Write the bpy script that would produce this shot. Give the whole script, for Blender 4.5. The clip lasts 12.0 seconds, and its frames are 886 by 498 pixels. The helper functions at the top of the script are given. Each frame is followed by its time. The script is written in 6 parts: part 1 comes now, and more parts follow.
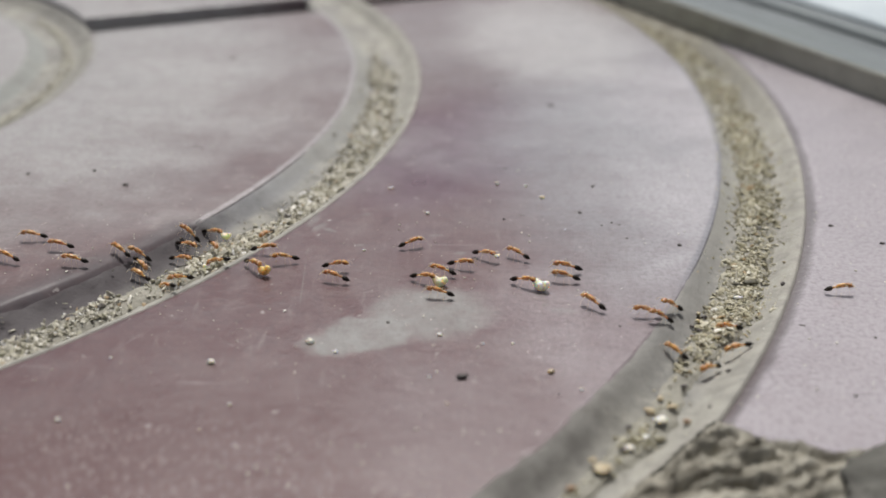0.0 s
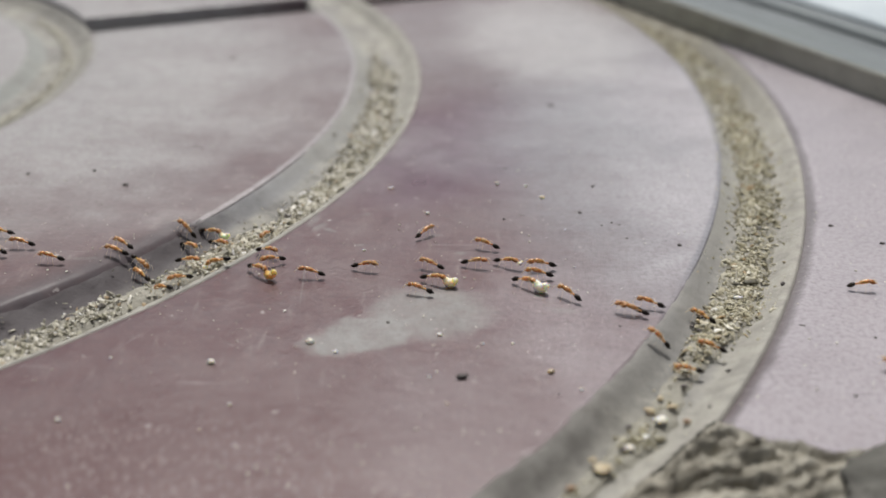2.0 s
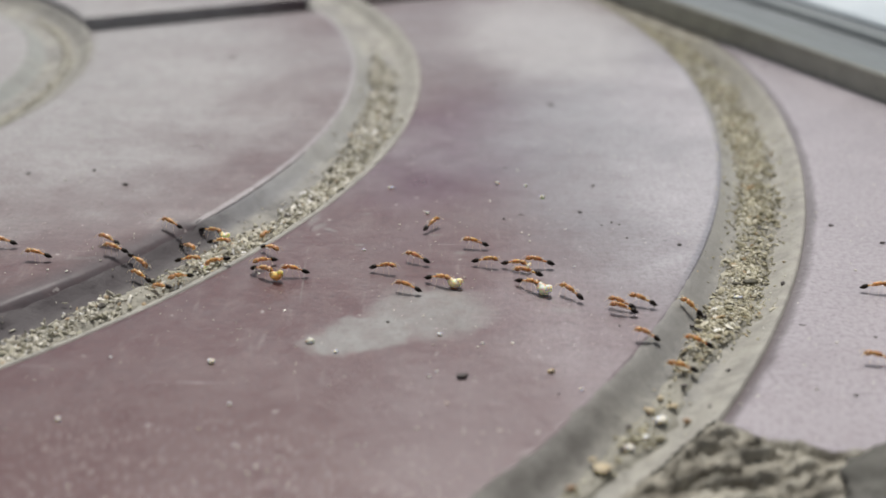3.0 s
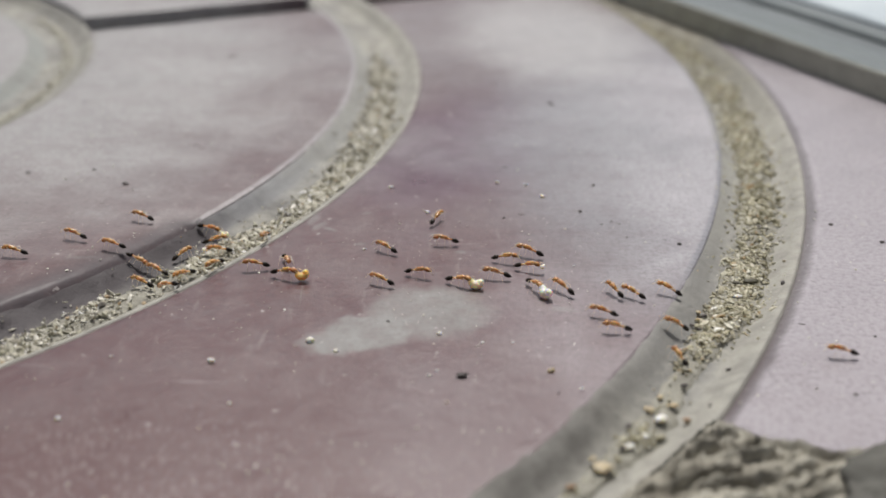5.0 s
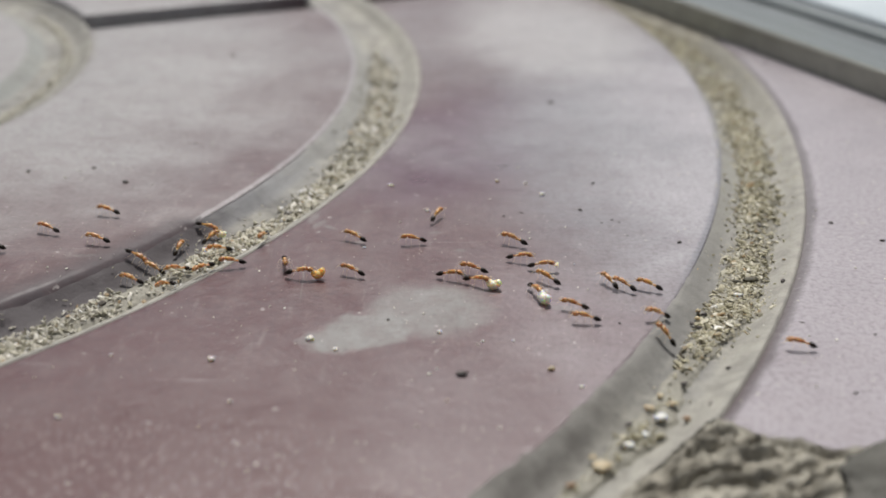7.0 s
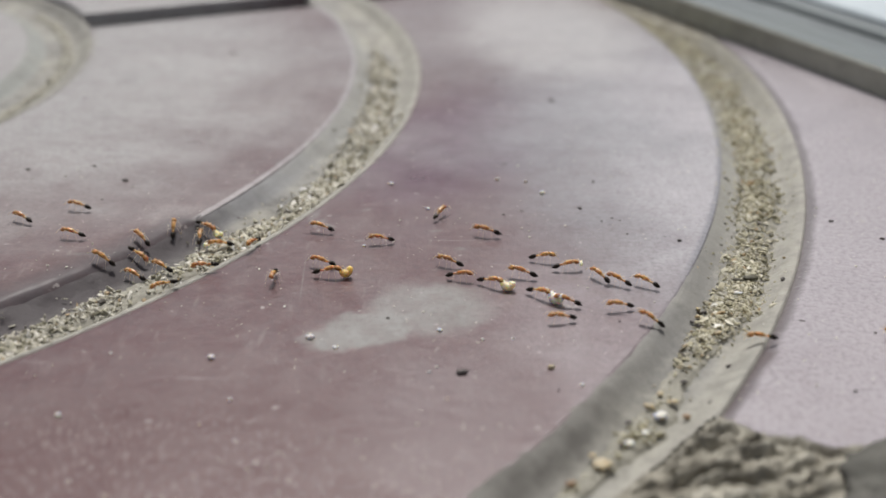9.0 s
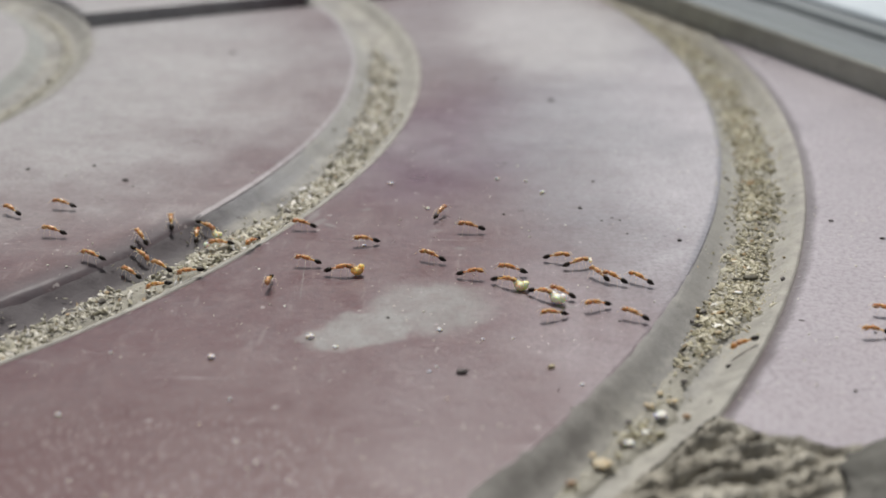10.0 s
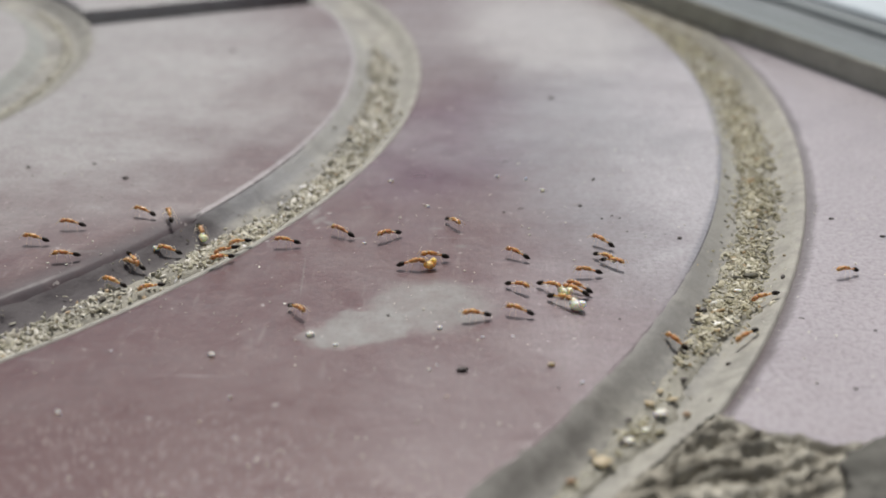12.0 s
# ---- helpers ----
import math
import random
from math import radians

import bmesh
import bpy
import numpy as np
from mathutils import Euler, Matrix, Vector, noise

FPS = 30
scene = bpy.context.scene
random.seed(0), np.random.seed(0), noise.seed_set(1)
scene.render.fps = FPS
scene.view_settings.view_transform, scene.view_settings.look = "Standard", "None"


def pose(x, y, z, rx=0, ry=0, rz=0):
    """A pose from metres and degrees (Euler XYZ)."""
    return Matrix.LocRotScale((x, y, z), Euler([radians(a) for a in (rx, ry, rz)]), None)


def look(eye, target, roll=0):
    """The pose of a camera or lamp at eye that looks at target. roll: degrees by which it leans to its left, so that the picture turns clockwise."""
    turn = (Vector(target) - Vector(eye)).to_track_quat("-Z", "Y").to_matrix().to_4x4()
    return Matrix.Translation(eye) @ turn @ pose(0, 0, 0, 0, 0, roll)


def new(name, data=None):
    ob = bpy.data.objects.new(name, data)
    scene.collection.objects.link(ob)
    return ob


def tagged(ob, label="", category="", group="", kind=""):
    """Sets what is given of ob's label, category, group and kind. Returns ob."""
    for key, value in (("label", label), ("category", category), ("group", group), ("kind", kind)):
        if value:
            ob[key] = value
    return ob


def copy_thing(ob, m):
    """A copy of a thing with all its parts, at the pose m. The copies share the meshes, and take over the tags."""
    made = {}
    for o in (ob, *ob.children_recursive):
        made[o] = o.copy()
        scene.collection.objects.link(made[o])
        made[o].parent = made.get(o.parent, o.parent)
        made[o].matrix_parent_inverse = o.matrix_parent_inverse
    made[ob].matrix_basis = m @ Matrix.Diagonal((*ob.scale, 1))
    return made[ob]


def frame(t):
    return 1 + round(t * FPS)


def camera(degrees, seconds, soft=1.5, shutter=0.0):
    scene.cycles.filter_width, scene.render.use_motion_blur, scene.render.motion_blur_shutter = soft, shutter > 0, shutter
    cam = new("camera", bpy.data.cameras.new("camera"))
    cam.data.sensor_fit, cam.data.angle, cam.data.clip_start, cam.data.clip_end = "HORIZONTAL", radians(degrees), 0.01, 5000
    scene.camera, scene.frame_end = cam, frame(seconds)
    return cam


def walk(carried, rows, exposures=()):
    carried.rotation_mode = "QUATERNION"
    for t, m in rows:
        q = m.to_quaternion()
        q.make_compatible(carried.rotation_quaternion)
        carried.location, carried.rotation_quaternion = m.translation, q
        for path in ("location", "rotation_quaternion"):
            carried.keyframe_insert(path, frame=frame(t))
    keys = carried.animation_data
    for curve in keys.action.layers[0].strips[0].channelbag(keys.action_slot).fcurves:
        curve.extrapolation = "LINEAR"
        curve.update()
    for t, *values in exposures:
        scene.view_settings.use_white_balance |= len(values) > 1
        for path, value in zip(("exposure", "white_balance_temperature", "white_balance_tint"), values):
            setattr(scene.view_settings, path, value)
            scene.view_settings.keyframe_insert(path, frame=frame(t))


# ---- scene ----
# A pavement of moulded cement tiles with ring grooves, crossed by a trail of small ants, seen from a hand's width away.
# Lengths in the code below are millimetres unless said otherwise.
MM = 0.001
EYE = 58.0                                   # height of the lens over the tiles
RING = Vector((-133.0, 184.9))               # common centre of the ring grooves
GROOVES = (72.2, 128.8, 185.5)               # outer radii of the three grooves
GROOVE_WIDTH = 11.4
JOINT_HALF = 3.3                             # half the width of the joint between the quarters
JOINT_TURN = 26.0                            # the joint cross between the tiles, through the ring centre

# ---------------------------------------------------------------- camera
cam = camera(41.72, 12.0, soft=1.7)
cam.data.dof.use_dof = True
cam.data.dof.focus_distance = 0.130
cam.data.dof.aperture_fstop = 19.5


def aim(down):
    return pose(0, 0, EYE * MM, 90 - down, 0, 0) @ pose(0, 0, 0, 0, 0, 0.96)


walk(cam, [
    (0.0, aim(25.444)), (2.0, aim(25.444)), (3.0, aim(25.463)), (5.0, aim(25.500)), (6.0, aim(25.536)), (7.0, aim(25.583)),
    (9.0, aim(25.667)), (10.0, aim(25.683)), (11.0, aim(25.717)), (11.5, aim(25.747)), (12.0, aim(25.786)),
], exposures=[(0.0, 0.0, 6500, 10), (12.0, 0.0, 6500, 10)])

# ---------------------------------------------------------------- light
SUN_TURN, SUN_HEIGHT = -2.0, 61.0            # degrees east of +y, degrees over the ground
world = bpy.data.worlds.new("sky")
scene.world = world
world.use_nodes = True
wn, wl = world.node_tree.nodes, world.node_tree.links
wn.clear()
sky = wn.new("ShaderNodeTexSky")
sky.sky_type = "NISHITA"
sky.sun_disc = False
sky.sun_elevation, sky.sun_rotation = radians(SUN_HEIGHT), radians(SUN_TURN)
sky.air_density, sky.dust_density, sky.ozone_density = 0.45, 3.0, 0.4
back = wn.new("ShaderNodeBackground")
back.inputs["Strength"].default_value = 0.104
wout = wn.new("ShaderNodeOutputWorld")
haze = wn.new("ShaderNodeHueSaturation")      # a thin even cloud greys the sky
haze.inputs["Saturation"].default_value = 0.4
wl.new(sky.outputs["Color"], haze.inputs["Color"])
wl.new(haze.outputs["Color"], back.inputs["Color"])
wl.new(back.outputs["Background"], wout.inputs["Surface"])
sun = new("sun", bpy.data.lights.new("sun", "SUN"))
sun.data.energy, sun.data.angle, sun.data.color = 3.35, radians(9.0), (1.0, 0.97, 0.94)
d = Vector((math.sin(radians(SUN_TURN)) * math.cos(radians(SUN_HEIGHT)), math.cos(radians(SUN_TURN)) * math.cos(radians(SUN_HEIGHT)), math.sin(radians(SUN_HEIGHT))))
sun.matrix_basis = look(d * 3, (0, 0, 0))


# ---------------------------------------------------------------- materials
class Nodes:
    """Short hand for a node material."""

    def __init__(self, name):
        self.mat = bpy.data.materials.new(name)
        self.mat.use_nodes = True
        self.tree = self.mat.node_tree
        self.bsdf = self.tree.nodes["Principled BSDF"]
        self.coord = self.tree.nodes.new("ShaderNodeTexCoord").outputs["Object"]

    def node(self, kind, operation="", data_type="", blend_type="", interpolation_type="", vector_type=""):
        n = self.tree.nodes.new(kind)
        if operation:
            n.operation = operation
        if data_type:
            n.data_type = data_type
        if blend_type:
            n.blend_type = blend_type
        if interpolation_type:
            n.interpolation_type = interpolation_type
        if vector_type:
            n.vector_type = vector_type
        return n

    def link(self, a, b):
        self.tree.links.new(a, b)

    def put(self, socket, value):
        if isinstance(value, bpy.types.NodeSocket):
            self.link(value, socket)
        else:
            socket.default_value = value

    def noise(self, size, detail=4.0, rough=0.55, squash=(1, 1, 1), distort=0.0, coord=None, turn=0.0):
        """Noise whose blobs are about size millimetres wide."""
        m = self.node("ShaderNodeMapping")
        m.inputs["Scale"].default_value = [1000.0 / size * k for k in squash]
        m.inputs["Rotation"].default_value = (0, 0, radians(turn))
        self.link(coord or self.coord, m.inputs["Vector"])
        n = self.node("ShaderNodeTexNoise")
        n.inputs["Scale"].default_value = 1.0
        n.inputs["Detail"].default_value, n.inputs["Roughness"].default_value, n.inputs["Distortion"].default_value = detail, rough, distort
        self.link(m.outputs["Vector"], n.inputs["Vector"])
        return n.outputs["Fac"]

    def ramp(self, fac, *stops):
        r = self.node("ShaderNodeValToRGB").color_ramp
        while len(r.elements) < len(stops):
            r.elements.new(0.5)
        for e, (at, col) in zip(r.elements, stops):
            e.position = at
            e.color = (*col, 1) if isinstance(col, tuple) else (col, col, col, 1)
        n = self.tree.nodes[-1]
        self.link(fac, n.inputs["Fac"])
        return n.outputs["Color"]

    def mix(self, fac, a, b, blend="MIX"):
        n = self.node("ShaderNodeMix", data_type="RGBA", blend_type=blend)
        self.put(n.inputs["Factor"], fac)
        for socket, v in ((n.inputs[6], a), (n.inputs[7], b)):
            self.put(socket, (*v, 1) if isinstance(v, tuple) else v)
        return n.outputs[2]

    def calc(self, op, a, b=0.0, c=0.0):
        n = self.node("ShaderNodeMath", operation=op)
        for socket, v in zip(n.inputs, (a, b, c)):
            self.put(socket, v)
        return n.outputs[0]

    def ease(self, value, low, high, to_low=0.0, to_high=1.0):
        n = self.node("ShaderNodeMapRange", interpolation_type="SMOOTHSTEP")
        for socket, v in zip(n.inputs, (value, low, high, to_low, to_high)):
            self.put(socket, v)
        return n.outputs[0]

    def spot(self, x, y, rx, ry, turn, edge=0.25, ragged=0.5, size=3.0):
        """A mask that is 1 within a ragged ellipse at x, y (mm)."""
        m = self.node("ShaderNodeMapping", vector_type="TEXTURE")
        m.inputs["Location"].default_value = (x * MM, y * MM, 0)
        m.inputs["Rotation"].default_value = (0, 0, radians(turn))
        m.inputs["Scale"].default_value = (rx * MM, ry * MM, 1)
        self.link(self.coord, m.inputs["Vector"])
        flat = self.node("ShaderNodeVectorMath", operation="MULTIPLY")
        flat.inputs[1].default_value = (1, 1, 0)
        self.link(m.outputs["Vector"], flat.inputs[0])
        length = self.node("ShaderNodeVectorMath", operation="LENGTH")
        self.link(flat.outputs["Vector"], length.inputs[0])
        rim = self.calc("MULTIPLY_ADD", self.noise(size, 5), ragged * 2, self.calc("SUBTRACT", length.outputs["Value"], ragged))
        return self.ease(rim, 1.0 - edge, 1.0 + edge, 1.0, 0.0)

    def bump(self, height, strength, distance):
        b = self.node("ShaderNodeBump")
        b.inputs["Strength"].default_value, b.inputs["Distance"].default_value = strength, distance * MM
        self.link(height, b.inputs["Height"])
        self.link(b.outputs["Normal"], self.bsdf.inputs["Normal"])

    def done(self, colour, rough, metal=0.0, specular=0.5):
        for key, v in (("Base Color", colour), ("Roughness", rough), ("Metallic", metal), ("Specular IOR Level", specular)):
            self.put(self.bsdf.inputs[key], (*v, 1) if isinstance(v, tuple) else v)
        return self.mat


def pigment_coat():
    """Worn mauve pigment coat on the raised bands, rubbed to grey cement in places."""
    n = Nodes("pigment_coat")
    large, middle, fine = n.noise(34, 5, 0.6), n.noise(6, 6, 0.65), n.noise(0.6, 5, 0.7)
    streak = n.noise(9, 6, 0.65, squash=(0.3, 1.6, 1), turn=8)
    coat = n.ramp(large, (0.34, (0.078, 0.021, 0.022)), (0.5, (0.086, 0.031, 0.033)), (0.66, (0.098, 0.049, 0.048)))
    coat = n.mix(n.ease(streak, 0.40, 0.70, 0.0, 0.25), coat, (0.125, 0.080, 0.077))
    coat = n.mix(n.ease(middle, 0.42, 0.72, 0.0, 0.55), coat, (0.062, 0.029, 0.033))
    dust = n.noise(2.6, 6, 0.7)
    coat = n.mix(n.ease(dust, 0.46, 0.68, 0.0, 0.72), coat, (0.136, 0.082, 0.078))
    coat = n.mix(n.ease(n.noise(1.1, 5, 0.7), 0.50, 0.72, 0.0, 0.55), coat, (0.040, 0.021, 0.024))
    blotch = n.noise(4.2, 6, 0.72)
    coat = n.mix(n.ease(blotch, 0.44, 0.66, 0.0, 0.35), coat, (0.122, 0.074, 0.072))
    fleck = n.noise(2.4, 4, 0.6, squash=(2.2, 0.4, 1), turn=-12)
    coat = n.mix(n.ease(fleck, 0.57, 0.74, 0.0, 0.45), coat, (0.235, 0.190, 0.180))
    # wine-coloured and redder fields, and stretches greyed by dust, wear and painted sky sheen
    coat = n.mix(n.calc("MULTIPLY", n.spot(3, 157, 13, 24, -18, 0.6, 0.6, 14), 0.85), coat, n.mix(n.ease(n.noise(3.6, 6, 0.7), 0.38, 0.64), (0.066, 0.021, 0.043), (0.112, 0.060, 0.089)))
    coat = n.mix(n.calc("MULTIPLY", n.spot(-36, 70, 14, 9, 10, 0.6, 0.7, 8), 0.6), coat, (0.110, 0.033, 0.038))
    coat = n.mix(n.calc("MULTIPLY", n.spot(-24, 72, 36, 19, 8, 0.6, 0.5, 12), 0.92), coat, (0.066, 0.015, 0.015))
    dust_sheen = n.calc("MULTIPLY", n.ease(n.noise(2.8, 7, 0.75), 0.30, 0.62, 0.70, 1.0), n.ease(streak, 0.3, 0.7, 0.85, 1.0))
    # the spot at 20, 222 paints a bright glare
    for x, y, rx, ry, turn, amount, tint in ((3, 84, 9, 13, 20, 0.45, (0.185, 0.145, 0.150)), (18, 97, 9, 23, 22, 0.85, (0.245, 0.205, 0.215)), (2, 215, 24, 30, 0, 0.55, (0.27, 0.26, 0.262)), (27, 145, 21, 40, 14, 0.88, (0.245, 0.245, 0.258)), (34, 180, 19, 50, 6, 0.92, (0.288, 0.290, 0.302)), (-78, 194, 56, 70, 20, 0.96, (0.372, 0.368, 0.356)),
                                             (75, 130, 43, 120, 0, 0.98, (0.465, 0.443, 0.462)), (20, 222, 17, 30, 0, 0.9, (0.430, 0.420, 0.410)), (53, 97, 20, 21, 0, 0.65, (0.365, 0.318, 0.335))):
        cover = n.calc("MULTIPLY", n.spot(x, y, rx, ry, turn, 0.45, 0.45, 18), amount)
        coat = n.mix(n.calc("MULTIPLY", cover, dust_sheen), coat, tint)
    # grime and soft shade above the middle groove's rim, painted faintly dark
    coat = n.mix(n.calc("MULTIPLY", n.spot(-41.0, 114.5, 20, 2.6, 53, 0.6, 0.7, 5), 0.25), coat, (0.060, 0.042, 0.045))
    apart = n.node("ShaderNodeVectorMath", operation="DISTANCE")
    apart.inputs[1].default_value = (RING.x * MM, RING.y * MM, 0)
    n.link(n.coord, apart.inputs[0])
    # the outermost field is greyed by dust and painted sheen up to its shaded rim
    rim = n.calc("MULTIPLY_ADD", n.calc("SUBTRACT", middle, 0.5), 0.0015, apart.outputs["Value"])
    coat = n.mix(n.calc("MULTIPLY", n.calc("MULTIPLY", n.ease(rim, 0.1855, 0.1870), dust_sheen), n.ease(large, 0.3, 0.7, 0.90, 1.0)), coat, (0.345, 0.318, 0.336))
    # edge shade of the rounded rim, painted as a dark line
    rim = n.calc("MULTIPLY", n.ease(rim, 0.1848, 0.1853), n.ease(rim, 0.1862, 0.1874, 1.0, 0.0))
    coat = n.mix(n.calc("MULTIPLY", rim, 0.7), coat, (0.060, 0.048, 0.047))
    # the rims are rubbed bare: a pale line on the middle band, also painting its highlight, a bluish grey one on the
    # outer
    across = n.calc("MULTIPLY_ADD", n.calc("SUBTRACT", n.noise(1.6, 4), 0.5), 0.0006, apart.outputs["Value"])
    north = n.node("ShaderNodeSeparateXYZ")
    n.link(n.coord, north.inputs[0])
    pale = n.calc("MULTIPLY", n.ease(across, 0.1169, 0.1172), n.calc("LESS_THAN", across, 0.125))
    pale = n.calc("MULTIPLY", pale, n.ease(north.outputs["Y"], 0.1275, 0.1295, 0.0, 0.9))
    coat = n.mix(n.calc("MULTIPLY", pale, n.ease(n.noise(2.2, 5, 0.7), 0.35, 0.6, 0.55, 0.9)), coat, (0.365, 0.345, 0.345))
    grey = n.calc("MULTIPLY", n.ease(across, 0.1738, 0.1743), n.calc("LESS_THAN", across, 0.180))
    far_rim = n.ease(north.outputs["Y"], 0.106, 0.122)
    coat = n.mix(n.calc("MULTIPLY", grey, n.ease(far_rim, 0.0, 1.0, 0.15, 0.75)), coat, n.mix(far_rim, (0.270, 0.248, 0.252), (0.215, 0.220, 0.238)))
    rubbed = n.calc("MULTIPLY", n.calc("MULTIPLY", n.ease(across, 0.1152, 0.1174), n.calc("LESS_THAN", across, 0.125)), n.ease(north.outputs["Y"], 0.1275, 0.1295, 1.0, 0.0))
    # shade on the worn-down stretch of this rim, put into the coat's colour
    rim_shade = n.calc("MULTIPLY", n.calc("MULTIPLY", n.ease(across, 0.1132, 0.1172), n.calc("LESS_THAN", across, 0.125)), n.ease(north.outputs["Y"], 0.1275, 0.1295, 1.0, 0.0))
    coat = n.mix(n.calc("MULTIPLY", rim_shade, n.ease(n.noise(2.6, 5, 0.7), 0.35, 0.65, 0.97, 0.75)), coat, (0.066, 0.056, 0.060))
    dull = n.calc("MAXIMUM", rubbed, n.calc("MULTIPLY", grey, n.ease(far_rim, 0.0, 1.0, 0.1, 0.4)))
    # rubbed through to the cement
    bare = n.mix(fine, (0.172, 0.177, 0.165), (0.285, 0.288, 0.268))
    worn = n.calc("MULTIPLY", n.calc("MAXIMUM", n.spot(-7.8, 101.7, 6.0, 3.4, 30, 0.20, 0.45, 2.6), n.calc("MULTIPLY", n.spot(-1.4, 106.4, 6.0, 5.3, 8, 0.34, 0.45, 3.6), 0.9)), n.ease(n.noise(1.5, 6, 0.7), 0.28, 0.55, 0.62, 1.0))
    for x, y, rx, ry, turn in ((12.6, 107.3, 1.5, 0.5, -8), (-15.8, 129.5, 0.5, 1.6, -12), (-9.6, 122.5, 0.6, 0.3, 8), (-0.8, 125.6, 0.8, 0.3, 10),
                               (-15.0, 127.4, 1.3, 0.5, 60), (-13.6, 126.6, 0.9, 0.4, -30), (-9.5, 131.5, 0.7, 0.3, 20), (-15.2, 112.5, 0.07, 5.0, 3), (2.0, 120.8, 0.7, 0.4, 0), (-40.5, 118.0, 1.3, 0.4, 5)):
        worn = n.calc("MAXIMUM", worn, n.calc("MULTIPLY", n.spot(x, y, rx, ry, turn, 0.5, 0.6, 1.2), 0.5))
    coat = n.mix(n.calc("MULTIPLY", worn, n.ease(n.noise(3.2, 4), 0.35, 0.65, 0.65, 0.92)), coat, bare)
    # pale specks and hairline scratches
    speck = n.ease(n.noise(1.3, 2, 0.5), 0.70, 0.76)
    coat = n.mix(n.calc("MULTIPLY", speck, 0.65), coat, (0.42, 0.39, 0.37))
    # bright glints near the lens, put into the colour as pale flecks
    glints = n.calc("MULTIPLY", n.ease(n.noise(0.46, 3, 0.6, squash=(1.9, 0.36, 1), turn=14), 0.55, 0.66), n.spot(-24, 74, 22, 11, 0, 0.7, 0.6, 9))
    coat = n.mix(n.calc("MULTIPLY", glints, 0.8), coat, (0.33, 0.275, 0.25))
    hair = n.ease(n.noise(2.2, 3, 0.6, squash=(0.12, 2.5, 1), turn=64), 0.66, 0.74)
    coat = n.mix(n.calc("MULTIPLY", hair, 0.34), coat, (0.36, 0.33, 0.33))
    coat = n.mix(n.ease(fine, 0.40, 0.7, 0.0, 0.4), coat, (0.062, 0.040, 0.045))
    rough = n.calc("ADD", n.ease(large, 0.3, 0.7, 0.30, 0.42), n.ease(middle, 0.3, 0.7, -0.05, 0.08))
    rough = n.calc("ADD", rough, n.calc("MULTIPLY", worn, 0.2))
    rough = n.calc("ADD", rough, n.calc("MULTIPLY", n.spot(-41.0, 113.0, 24, 5.0, 53, 0.6, 0.5, 5), 0.35))
    n.bump(n.calc("ADD", n.calc("MULTIPLY", fine, 0.5), n.calc("ADD", middle, n.calc("MULTIPLY", dust, 0.7))), 0.75, 0.14)
    n.put(n.bsdf.inputs["Coat Weight"], n.ease(dull, 0.0, 1.0, 0.25, 0.0))
    rough = n.calc("MAXIMUM", rough, n.calc("MULTIPLY", dull, 0.92))
    n.bsdf.inputs["Coat Roughness"].default_value = 0.26
    return n.done(coat, rough, specular=0.5)


